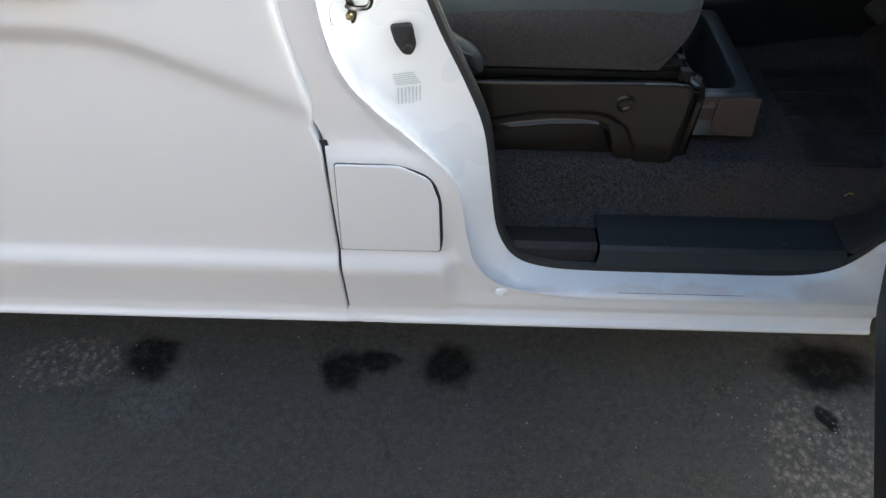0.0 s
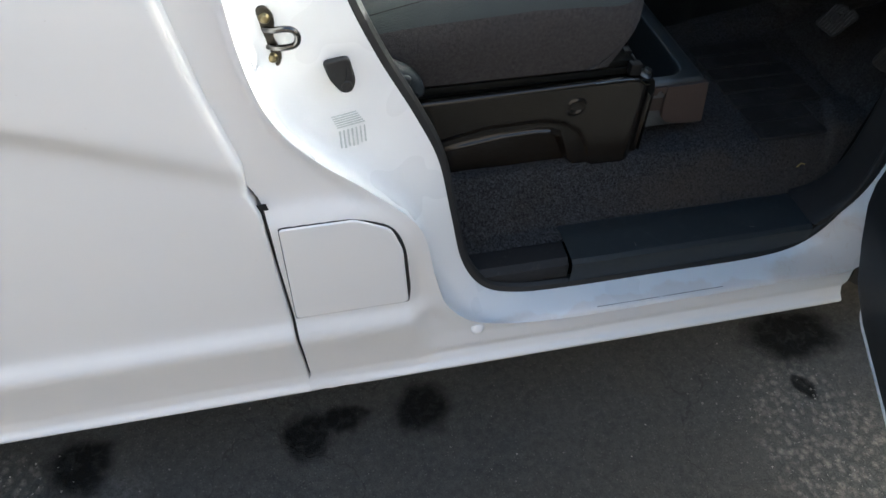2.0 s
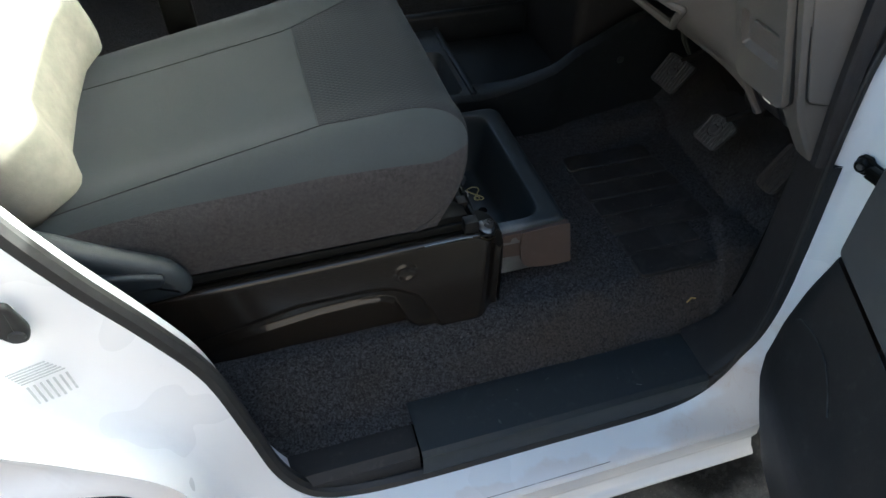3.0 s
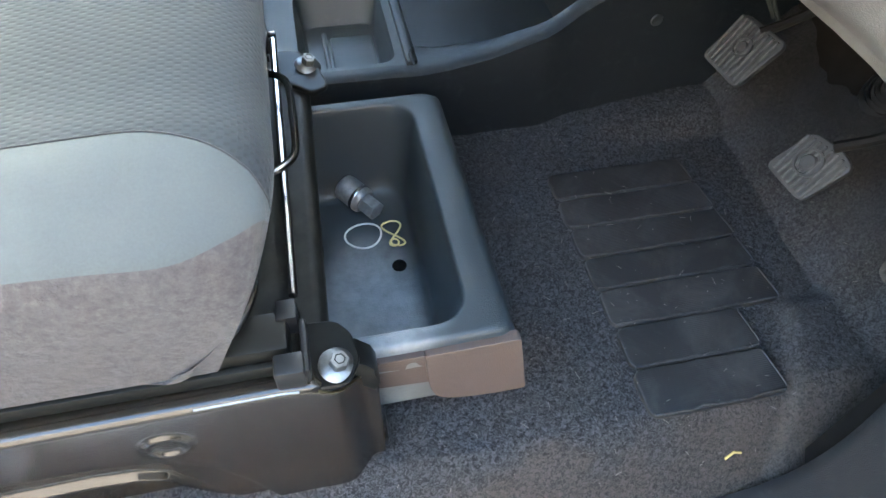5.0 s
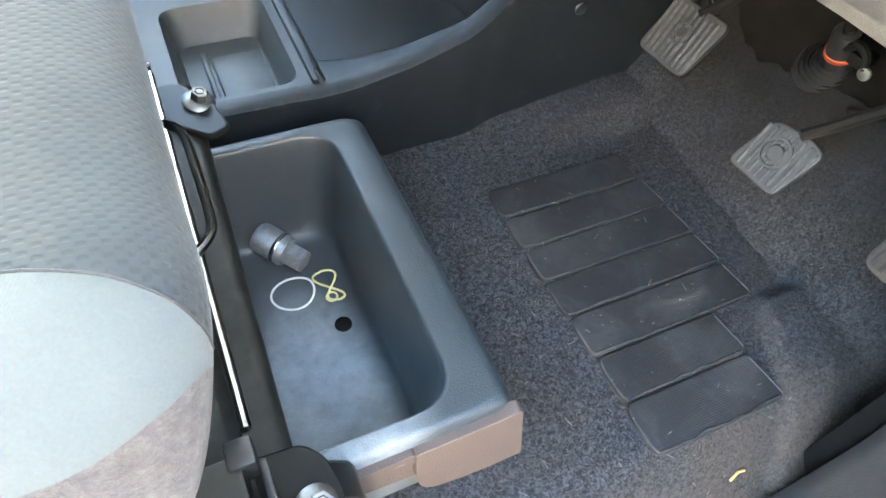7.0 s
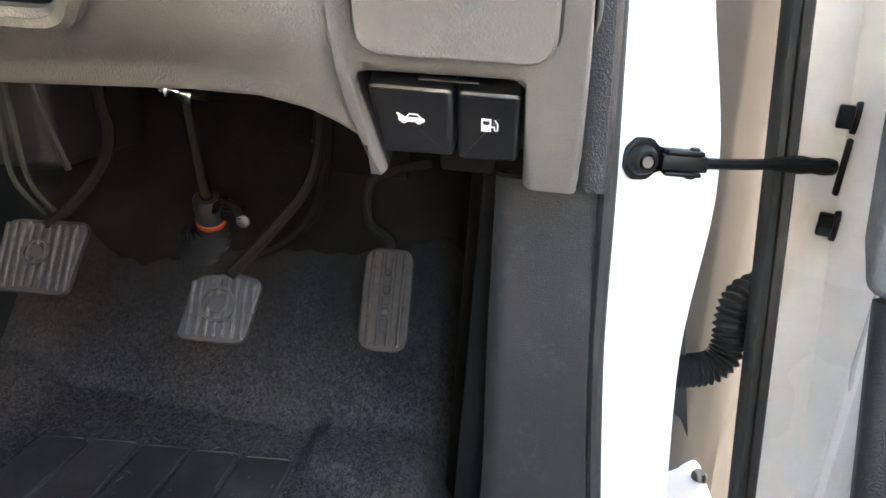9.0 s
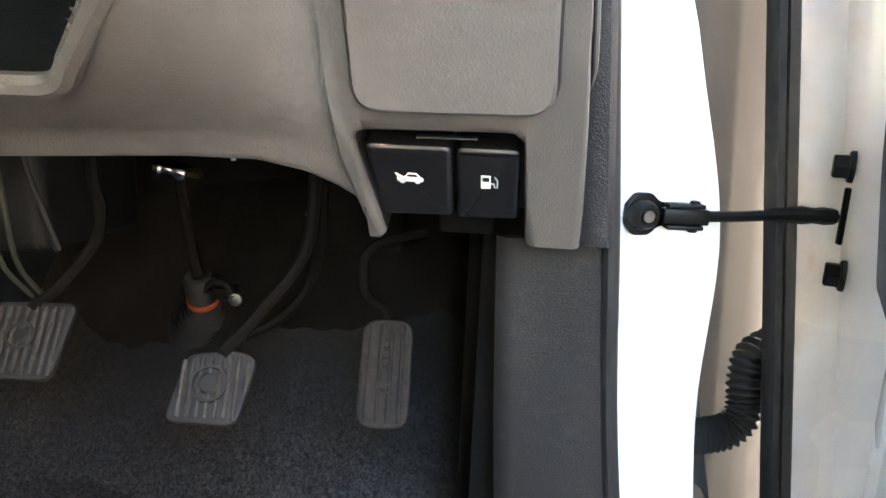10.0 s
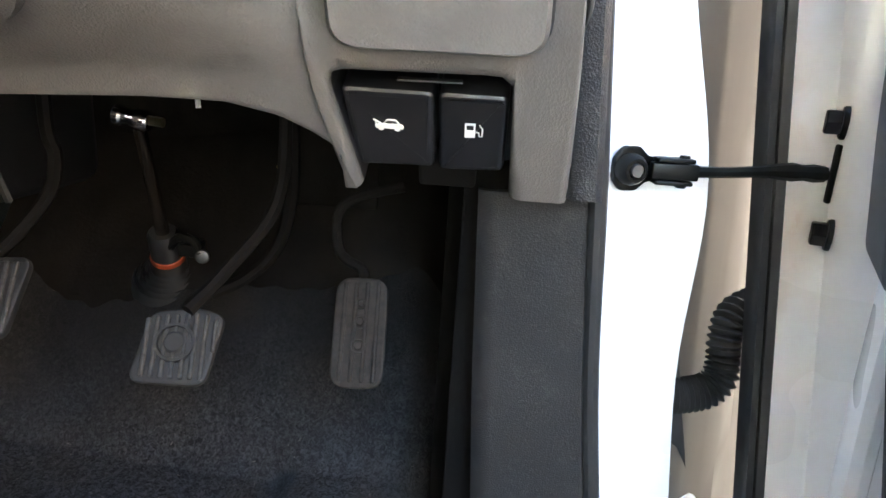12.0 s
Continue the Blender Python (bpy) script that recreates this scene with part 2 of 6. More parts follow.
def make_pedal_rubber(name, dark, light):
    k = Nodes(name)
    d = k.ramp(k.noise(120.0, 7.0, 0.75), [(0.38, 0.0), (0.62, 1.0)])
    col = k.mix(k.math("MULTIPLY", d, 0.55), dark, light)
    k.bump(d, 0.3, 0.0006)
    return k.done(col, 0.8)


def make_mat():
    k = Nodes("ribbed_black_rubber")
    d = k.ramp(k.noise(16.0, 7.0, 0.7, None, 0.6), [(0.46, 0.0), (0.72, 1.0)])
    s = k.ramp(k.voro(150.0, "Distance", k.wobble(90.0, 0.02)), [(0.025, 1.0), (0.05, 0.0)])
    col = k.mix(k.math("MULTIPLY", d, 0.42), (0.0125, 0.0123, 0.0123), (0.0900, 0.0840, 0.0790))
    col = k.mix(k.math("MULTIPLY", s, 0.5), col, (0.2250, 0.2125, 0.2063))
    fine = k.wave(150.0, "Y")
    k.bump(k.math("ADD", k.noise(70.0, 5.0, 0.6), k.math("MULTIPLY", fine, 0.25)), 0.35, 0.0015)
    return k.done(col, 0.55)


def make_beige_metal():
    k = Nodes("beige_inner_metal")
    str_ = k.noise(8.0, 6.0, 0.7)
    mp = k.n("Mapping")
    k.set(mp, "Vector", k.co)
    mp.inputs["Scale"].default_value = (60.0, 60.0, 4.0)
    lines = k.noise(1.0, 6.0, 0.7, mp.outputs[0])
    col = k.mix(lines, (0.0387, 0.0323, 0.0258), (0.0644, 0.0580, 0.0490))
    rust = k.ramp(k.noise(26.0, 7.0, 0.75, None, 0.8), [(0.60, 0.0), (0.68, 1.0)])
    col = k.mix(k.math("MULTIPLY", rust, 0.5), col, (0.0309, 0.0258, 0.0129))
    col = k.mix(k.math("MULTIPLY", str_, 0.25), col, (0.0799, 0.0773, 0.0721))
    return k.done(col, 0.55)


PAINT, JAMB = make_paint(), make_jamb()
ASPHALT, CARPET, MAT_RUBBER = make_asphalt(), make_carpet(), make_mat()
CLOTH, MESH_CLOTH, FUZZ, PEDAL = make_light_fabric(), make_mesh_fabric(), make_fuzzy_fabric(), make_pedal_rubber("dusty_pedal_rubber", (0.0180, 0.0175, 0.0175), (0.0980, 0.0950, 0.0930))
PEDAL_BROWN = make_pedal_rubber("brown_pedal_rubber", (0.0100, 0.0082, 0.0068), (0.0480, 0.0360, 0.0265))
BEIGE = make_beige_metal()
RUBBER = plain("black_rubber", (0.012, 0.012, 0.012), 0.62, 0, 0.3, 25, 0.15, 300)
DARK_PLASTIC = grained("blue_black_plastic", (0.0182, 0.0231, 0.0259), 0.46)
CONSOLE_PLASTIC = grained("black_console_plastic", (0.0092, 0.0112, 0.0126), 0.36)
def make_tray_floor():
    """Tray plastic whose floor is painted paler in place of reflected sheen."""
    k = Nodes("tray_floor_sheen")
    d = k.math("MULTIPLY", k.spot(0.492, 1.165, 0.056, 0.135, k.wobble(20.0, 0.03), (1.2, 0.5)), k.ramp(k.noise(45.0, 6.0, 0.7), [(0.25, 0.45), (0.65, 1.0)]))
    col = k.mix(k.math("MULTIPLY", d, 0.75), (0.0240, 0.0295, 0.0320), (0.235, 0.250, 0.255))
    k.bump(k.voro(900.0, "Distance"), 0.3, 0.0007)
    return k.done(col, 0.42, None, None, 0.38)


TRAY_FLOOR = make_tray_floor()
# paler console plastic, with the sky's reflection put into its colour
CUP_PLASTIC = grained("sky_pale_console_plastic", (0.036, 0.043, 0.046), 0.34)
WORN_RUBBER = plain("worn_rubber_lip", (0.021, 0.0205, 0.0205), 0.6, 0, 0.9, 70)
BLACK_PLASTIC = grained("black_trim_plastic", (0.0098, 0.0098, 0.0105), 0.55)
GREY_PLASTIC = grained("warm_grey_dash_plastic", (0.1050, 0.0980, 0.0910), 0.5, 800.0, 0.28)
MID_PLASTIC = grained("grey_door_plastic", (0.060, 0.062, 0.064), 0.55)
KICK_PLASTIC = grained("charcoal_kick_plastic", (0.0150, 0.0143, 0.0147), 0.62)
STRIP_GRAIN = grained("leather_grained_strip", (0.0190, 0.0180, 0.0190), 0.5, 900.0, 0.7)
GLOSS_BLACK = plain("satin_black_lever", (0.010, 0.010, 0.011), 0.32, 0, 0.2, 40)
BROWN_PLASTIC = grained("taupe_plastic", (0.0620, 0.0450, 0.0375), 0.6, 700)
FRAME_STEEL = plain("brown_black_painted_steel", (0.0145, 0.0118, 0.0088), 0.20, 0.0, 0.15, 12, 0.0, 250, 0.0, 0.48)
BLACK_STEEL = plain("black_painted_steel", (0.0066, 0.0066, 0.0058), 0.36, 0.0, 0.35, 22, 0.08, 500, 0.0, 0.12)
ZINC = plain("zinc_plated_steel", (0.17, 0.17, 0.165), 0.42, 1.0, 0.3, 90)
BRIGHT = plain("polished_steel", (0.50, 0.50, 0.50), 0.22, 1.0, 0.1, 60)
BRASS = plain("yellow_passivated_steel", (0.20, 0.165, 0.09), 0.38, 1.0, 0.3, 60)
DUSTY_STEEL = plain("dusty_black_steel", (0.0078, 0.0076, 0.0060), 0.5, 0.0, 0.8, 60, 0.1, 500, 0.0, 0.16)
LOOP_STEEL = plain("worn_dark_loop_steel", (0.11, 0.105, 0.10), 0.22, 1.0, 0.1, 40)
BRONZE = plain("dark_bronze_striker", (0.034, 0.029, 0.020), 0.30, 0.4, 0.5, 70)
SCUFF = plain("grey_scuff", (0.10, 0.085, 0.07), 0.6, 0, 0.6, 60)
DULL_STEEL = plain("dull_socket_steel", (0.21, 0.22, 0.225), 0.55, 0.7, 0.25, 120)
CAP_PLASTIC = plain("grey_end_cap", (0.0085, 0.0082, 0.0080), 0.45, 0, 0.2, 60, 0, 400, 0, 0.3)
# near-black used where surfaces lie in shade; the darkness is in the colour
DARK = plain("near_black_shade", (0.0048, 0.0045, 0.0042), 0.95, 0, 0.3, 20, 0.3, 200, 0, 0.1)
# toe board and bulkhead colour, footwell shade put into its brown-black
FOOTWELL_SHADE = plain("dark_footwell_shade", (0.0090, 0.0077, 0.0063), 0.95, 0, 0.55, 14, 0.6, 260, 0, 0.1)
WHITE_BAND = plain("white_rubber_band", (0.62, 0.60, 0.55), 0.6, 0, 0.1, 60)
YELLOW_BAND = plain("yellow_rubber_band", (0.55, 0.46, 0.20), 0.6, 0, 0.1, 60)
ORANGE = plain("orange_ring", (0.32, 0.05, 0.012), 0.6, 0, 0.4, 60)
RED = plain("red_button", (0.65, 0.03, 0.02), 0.35, 0, 0.05, 60)
INK = plain("grey_ink", (0.47, 0.49, 0.485), 0.5, 0, 0.2, 60)
WHITE_INK = plain("white_ink", (0.82, 0.82, 0.80), 0.5, 0, 0.03, 60)
BACK_CLOTH = plain("beige_grey_back_cloth", (0.21, 0.20, 0.165), 0.9, 0, 0.15, 40, 0.3, 600, 0, 0.2)
HEADLINER = plain("pale_headliner", (0.13, 0.132, 0.135), 0.9, 0, 0.08, 20, 0.2, 300)
LINT = plain("pale_lint", (0.27, 0.25, 0.22), 0.9, 0, 0.3, 200)
STRAW = plain("dry_straw", (0.50, 0.36, 0.12), 0.8, 0, 0.2, 200)
GLASS = Nodes("window_glass").m
_g = GLASS.node_tree.nodes["Principled BSDF"]
_g.inputs["Transmission Weight"].default_value, _g.inputs["Roughness"].default_value, _g.inputs["IOR"].default_value = 1.0, 0.0, 1.45
_g.inputs["Base Color"].default_value = (0.93, 0.97, 0.95, 1)


# ---- mesh helpers ----
def finish(name, bm, material, parent=None, label="", angle=35.0, smooth=True):
    me = bpy.data.meshes.new(name)
    bm.normal_update()
    bm.to_mesh(me)
    bm.free()
    me.materials.append(material)
    if smooth:
        me.polygons.foreach_set("use_smooth", [True] * len(me.polygons))
        me.set_sharp_from_angle(angle=radians(angle))
    ob = new(name, me)
    if parent is not None:
        ob.parent = parent
        ob.location = -(parent.location if parent.parent is None else Vector())
    if label:
        ob["label"] = label
    return ob


def part(name, bm, material, parent, label="", angle=35.0):
    """One mesh object under a thing or under a part."""
    return finish(name, bm, material, parent, label, angle)


def thing(name, label, category, group="", kind="", at=(0, 0, 0)):
    """The Empty at the base of a thing. Its parts are built in world places and shifted to it."""
    ob = new(name)
    ob.empty_display_size, ob.location = 0.05, at
    return tagged(ob, label, category, group, kind)


def set_at(ob, dx, dy, dz):
    """Moves a whole thing by a step."""
    ob.location = ob.location + Vector((dx, dy, dz))


def curve_points(ctrl, n):
    """n points along a Catmull-Rom curve through the control points."""
    p = [np.array(c, float) for c in ctrl]
    p = [2 * p[0] - p[1]] + p + [2 * p[-1] - p[-2]]
    out = []
    for i in range(n):
        t = i / (n - 1) * (len(p) - 3)
        j = min(int(t), len(p) - 4)
        u = t - j
        a, b, c, d = p[j:j + 4]
        out.append(0.5 * (2 * b + (c - a) * u + (2 * a - 5 * b + 4 * c - d) * u * u + (3 * b - a - 3 * c + d) * u ** 3))
    return out


def loft(rows, closed=False, bm=None, cap=False):
    """Quads between rows of points."""
    bm = bm or bmesh.new()
    vs = [[bm.verts.new(tuple(p)) for p in r] for r in rows]
    for a, b in zip(vs[:-1], vs[1:]):
        n = len(a)
        for i in range(n if closed else n - 1):
            j = (i + 1) % n
            try:
                bm.faces.new((a[i], a[j], b[j], b[i]))
            except ValueError:
                pass
    if cap:
        bm.faces.new(vs[0][::-1])
        bm.faces.new(vs[-1])
    return bm


def box(x0, x1, y0, y1, z0, z1, bevel=0.004, seg=2, bm=None, m=None):
    """A box with rounded edges, between two corners."""
    own = bmesh.new()
    bmesh.ops.create_cube(own, size=1.0)
    for v in own.verts:
        v.co = Vector((x0 + (v.co.x + 0.5) * (x1 - x0), y0 + (v.co.y + 0.5) * (y1 - y0), z0 + (v.co.z + 0.5) * (z1 - z0)))
    if bevel:
        bmesh.ops.bevel(own, geom=own.edges[:], offset=bevel, segments=seg, profile=0.5, affect="EDGES")
    if m is not None:
        own.transform(m)
    return join(bm, own)


def join(bm, own):
    if bm is None:
        return own
    me = bpy.data.meshes.new("tmp")
    own.to_mesh(me)
    own.free()
    bm.from_mesh(me)
    bpy.data.meshes.remove(me)
    return bm


def prism(outline, depth, bevel=0.003, seg=2, m=None, bm=None):
    """A polygon in the local xy plane, drawn out along local z, with rounded edges."""
    own = bmesh.new()
    f = own.faces.new([own.verts.new((x, y, 0)) for x, y in outline])
    r = bmesh.ops.extrude_face_region(own, geom=[f])
    for g in r["geom"]:
        if isinstance(g, bmesh.types.BMVert):
            g.co.z += depth
    bmesh.ops.recalc_face_normals(own, faces=own.faces[:])
    if bevel:
        rim = [e for e in own.edges if abs(e.verts[0].co.z - e.verts[1].co.z) < 1e-6]
        bmesh.ops.bevel(own, geom=rim, offset=bevel, segments=seg, profile=0.5, affect="EDGES")
        own.normal_update()
        caps = sorted((g for g in own.faces if abs(g.normal.z) > 0.999), key=lambda g: -g.calc_area())[:2]
        bmesh.ops.inset_individual(own, faces=caps, thickness=min(0.0006, bevel * 0.4))
    if m is not None:
        own.transform(m)
    return join(bm, own)


def round_poly(pts, r, n=5):
    """A polygon with rounded corners; r is one radius or one for each corner."""
    out = []
    k = len(pts)
    rs = r if isinstance(r, (list, tuple)) else [r] * k
    for i in range(k):
        p, a, b = Vector(pts[i]), Vector(pts[i - 1]), Vector(pts[(i + 1) % k])
        u, v = (a - p).normalized(), (b - p).normalized()
        d = min(rs[i], (a - p).length * 0.49, (b - p).length * 0.49)
        if d < 1e-6:
            out.append((p.x, p.y))
            continue
        for j in range(n + 1):
            t = j / n
            q = (1 - t) ** 2 * (p + u * d) + 2 * t * (1 - t) * p + t * t * (p + v * d)
            out.append((q.x, q.y))
    return out


def tube(points, radius, n=10, closed=False, bm=None, cap=True):
    """A round bar along points; radius is one number or one for each point."""
    own = bmesh.new()
    pts = [Vector(p) for p in points]
    k = len(pts)
    rad = radius if isinstance(radius, (list, tuple)) else [radius] * k
    ref = Vector((0.123, 0.456, 0.88)).normalized()
    rows = []
    nrm = None
    for i, p in enumerate(pts):
        if closed:
            t = pts[(i + 1) % k] - pts[i - 1]
        else:
            t = pts[min(i + 1, k - 1)] - pts[max(i - 1, 0)]
        t.normalize()
        if nrm is None:
            nrm = t.cross(ref).normalized()
        nrm = (nrm - t * nrm.dot(t)).normalized()
        b = t.cross(nrm)
        rows.append([p + (nrm * math.cos(2 * math.pi * j / n) + b * math.sin(2 * math.pi * j / n)) * rad[i] for j in range(n)])
    if closed:
        rows.append(rows[0])
    loft(rows, True, own, cap and not closed)
    if closed:
        bmesh.ops.remove_doubles(own, verts=own.verts[:], dist=1e-6)
    bmesh.ops.recalc_face_normals(own, faces=own.faces[:])
    return join(bm, own)


def lathe(profile, m=None, n=24, bm=None):
    """A turned shape: (radius, height) pairs round the local z axis."""
    own = bmesh.new()
    rows = [[(r * math.cos(2 * math.pi * j / n), r * math.sin(2 * math.pi * j / n), h) for j in range(n)] for r, h in profile]
    loft(rows, True, own)
    own.normal_update()
    bmesh.ops.remove_doubles(own, verts=own.verts[:], dist=1e-6)
    bmesh.ops.recalc_face_normals(own, faces=own.faces[:])
    if m is not None:
        own.transform(m)
    return join(bm, own)


def hexa(r, h, m=None, bm=None, n=6):
    pts = [(r * math.cos(2 * math.pi * j / n), r * math.sin(2 * math.pi * j / n)) for j in range(n)]
    return prism(pts, h, r * 0.1, 1, m, bm)


def axis_to(origin, direction):
    """A pose whose local z points along direction."""
    q = Vector(direction).normalized().to_track_quat("Z", "Y")
    return Matrix.Translation(origin) @ q.to_matrix().to_4x4()


def step(a, b, t):
    t = np.clip((t - a) / (b - a), 0, 1)
    return t * t * (3 - 2 * t)


def table(z, pairs):
    return float(np.interp(z, [p[0] for p in pairs], [p[1] for p in pairs]))


# ---- ground ----
def build_ground():
    bm = bmesh.new()
    n = 40
    xs = np.concatenate([[-400, -60, -12, -4], np.linspace(-2.2, 2.6, n), [5, 14, 60, 400]])
    ys = np.concatenate([[-400, -60, -12, -3], np.linspace(-0.6, 1.8, 24), [4, 14, 60, 400]])
    rows = [[(x, y, 0.004 * (noise.noise(Vector((x * 1.3, y * 1.3, 0))) - 0.0) if abs(x) < 3 and -1 < y < 2 else 0.0) for x in xs] for y in ys]
    return tagged(finish("ground", loft(rows), ASPHALT), "worn dark grey asphalt with oil spots and bare stones", "ground", kind="structure")


def build_chips():
    """Loose pale stone chips on the asphalt."""
    bm = bmesh.new()
    rnd = random.Random(4)
    spots = [(0.86, 0.62, 0.17, 0.26, 420), (-0.86, 0.85, 0.14, 0.07, 130), (0.0, 0.5, 1.3, 0.45, 160)]
    for cx, cy, rx, ry, count in spots:
        for _ in range(count):
            x, y = rnd.gauss(cx, rx * 0.55), rnd.gauss(cy, ry * 0.55)
            if x > 0.8 and y > 0.80:
                continue
            r = rnd.uniform(0.0012, 0.0042)
            z = 0.004 * noise.noise(Vector((x * 1.3, y * 1.3, 0)))
            top = bm.verts.new((x + rnd.uniform(-r, r) * 0.3, y + rnd.uniform(-r, r) * 0.3, z + r * 0.7))
            ring = []
            a0 = rnd.uniform(0, 6)
            for j in range(6):
                a = a0 + j * math.pi / 3
                q = r * rnd.uniform(0.7, 1.25)
                ring.append(bm.verts.new((x + q * math.cos(a), y + q * math.sin(a), z - 0.001)))
            for j in range(6):
                bm.faces.new((ring[j], ring[(j + 1) % 6], top))
    k = Nodes("stone_chips")
    geo = k.n("NewGeometry")
    col = k.ramp(geo.outputs["Random Per Island"], [(0.0, (0.05, 0.05, 0.048)), (0.7, (0.15, 0.14, 0.125)), (1.0, (0.33, 0.31, 0.28))])
    return tagged(finish("stone_chips", bm, k.done(col, 0.85), None, "", 20), "small pale stone chips lying on the asphalt", "gravel", kind="stuff")


build_ground()
build_chips()


def build_bounce_wall():
    """An unseen wall, added to cut low sky and throw warm light on the van."""
    k = Nodes("tan_bounce_render")
    col = k.mix(k.noise(2.0, 6.0, 0.7), (0.28, 0.240, 0.215), (0.34, 0.295, 0.268))
    k.bump(k.noise(60.0, 5.0), 0.4, 0.01)
    ob = finish("wall_bounce", box(-12.0, 10.0, -3.65, -3.4, -0.05, 5.0, 0.02), k.done(col, 0.9))
    tagged(ob, "unseen tan wall added to shape the light on the van", "wall", kind="structure")


build_bounce_wall()


# ---- van body ----
SKIN = [(0.286, 0.800), (0.292, 0.790), (0.300, 0.789), (0.308, 0.797), (0.33, 0.800), (0.40, 0.793), (0.455, 0.785), (0.470, 0.787), (0.492, 0.799), (0.52, 0.800), (0.75, 0.798), (1.0, 0.802), (1.3, 0.825), (1.6, 0.865), (1.8, 0.91)]
SILL = [(0.286, 0.800), (0.292, 0.790), (0.300, 0.789), (0.308, 0.799), (0.325, 0.806), (0.345, 0.801), (0.365, 0.803), (0.385, 0.806)]


def sweep_z(x):
    """Height of the soft crease that falls along the sliding door."""
    return table(x, [(-2.2, 0.86), (-0.75, 0.905), (-0.60, 0.90), (-0.45, 0.897), (-0.40, 0.887), (-0.32, 0.853), (-0.25, 0.818), (-0.18, 0.783), (0, 0.77)])


def door_skin(x, z):
    y = table(z, SKIN)
    c = sweep_z(x)
    depth = table(x, [(-2.2, 0.024), (-0.6, 0.024), (-0.30, 0.014), (-0.17, 0.006)])
    y -= depth * float(step(c - 0.016, c + 0.030, z))
    return y


def pillar_skin(x, z):
    a, b = table(z, SKIN), table(z, SILL)
    y = a + (b - a) * float(step(0.02, 0.055, x)) * float(step(0.50, 0.42, z))
    y += 0.014 * float(step(0.70, 0.735, z))
    # hollow between the flap and the opening
    y += 0.012 * float(step(0.012, 0.04, x)) * float(step(0.40, 0.47, z)) * float(step(0.76, 0.68, z))
    return y


van = thing("van", "white delivery van with its driver's door standing open", "van", at=(0, 1.6, 0))


def build_sliding_door():
    zs = list(np.linspace(0.288, 0.315, 6)) + list(np.linspace(0.33, 0.52, 20)) + list(np.linspace(0.53, 0.72, 8)) + list(np.linspace(0.73, 0.96, 46)) + list(np.linspace(0.97, 1.12, 8)) + list(np.linspace(1.16, 1.78, 10))
    xs = list(np.linspace(-2.3, -1.0, 14)) + list(np.linspace(-0.95, -0.20, 40))
    def edge(z):
        return table(z, [(0.28, -0.1635), (0.72, -0.1650), (0.757, -0.173), (0.80, -0.170), (0.9, -0.188), (1.05, -0.205), (1.8, -0.24)])
    rows = []
    for z in zs:
        e = edge(z)
        row = [(min(x, e - 0.012), door_skin(x, z), z) for x in xs]
        y = door_skin(e, z)
        rr = 0.004 if z < 0.76 else 0.009
        for a in (0, 25, 50, 75, 90):
            row.append((e - rr + rr * math.sin(radians(a)), y + rr * (1 - math.cos(radians(a))), z))
        row.append((e, y + 0.05, z))
        rows.append(row)
    ob = part("sliding_door", loft(rows), PAINT, van, "plain white sliding side door with a soft pressed crease", 50)
    # dark strip set behind the gap in place of the shade inside it
    gap = [[(edge(z) + dx, door_skin(edge(z), z) + 0.010, z) for z in np.linspace(0.305, 0.735, 24)] for dx in (-0.001, 0.012)]
    part("gap_shade", loft(gap), RUBBER, ob, "dark strip standing in for shade in the door gap")
    h = box(-0.53, -0.415, 0.762, 0.79, 0.968, 0.995, 0.008, 3)
    part("door_handle", h, RUBBER, ob, "black pull handle")
    return ob


# door opening: seal line, crease of the jamb, outer ridge
SEAL = [(-0.07, 0.95, 1.62), (-0.075, 0.925, 1.35), (-0.055, 0.905, 1.08), (-0.031, 0.9, 0.963), (0.003, 0.9, 0.869), (0.047, 0.899, 0.775), (0.08, 0.897, 0.69), (0.099, 0.89, 0.58), (0.118, 0.88, 0.475), (0.155, 0.87, 0.412), (0.215, 0.865, 0.388), (0.31, 0.862, 0.383), (0.5, 0.862, 0.382), (0.7, 0.862, 0.384), (0.780, 0.869, 0.412), (0.826, 0.879, 0.487), (0.841, 0.885, 0.565), (0.845, 0.902, 0.696), (0.838, 0.913, 0.813), (0.837, 0.923, 0.919), (0.838, 0.931, 1.025), (0.76, 0.94, 1.22), (0.6, 0.955, 1.5), (0.45, 0.97, 1.68)]
CREASE = [(-0.16, 0.92, 1.62), (-0.155, 0.9, 1.35), (-0.142, 0.88, 1.07), (-0.139, 0.875, 0.93), (-0.128, 0.872, 0.835), (-0.092, 0.87, 0.763), (-0.036, 0.868, 0.696), (0.03, 0.866, 0.61), (0.062, 0.855, 0.5), (0.092, 0.835, 0.425), (0.16, 0.815, 0.388), (0.28, 0.811, 0.381), (0.5, 0.811, 0.38), (0.72, 0.811, 0.381), (0.83, 0.815, 0.386), (0.878, 0.842, 0.45), (0.880, 0.860, 0.559), (0.881, 0.883, 0.695), (0.881, 0.897, 0.811), (0.880, 0.904, 0.917), (0.878, 0.909, 1.023), (0.8, 0.925, 1.22), (0.66, 0.95, 1.5), (0.48, 0.96, 1.74)]
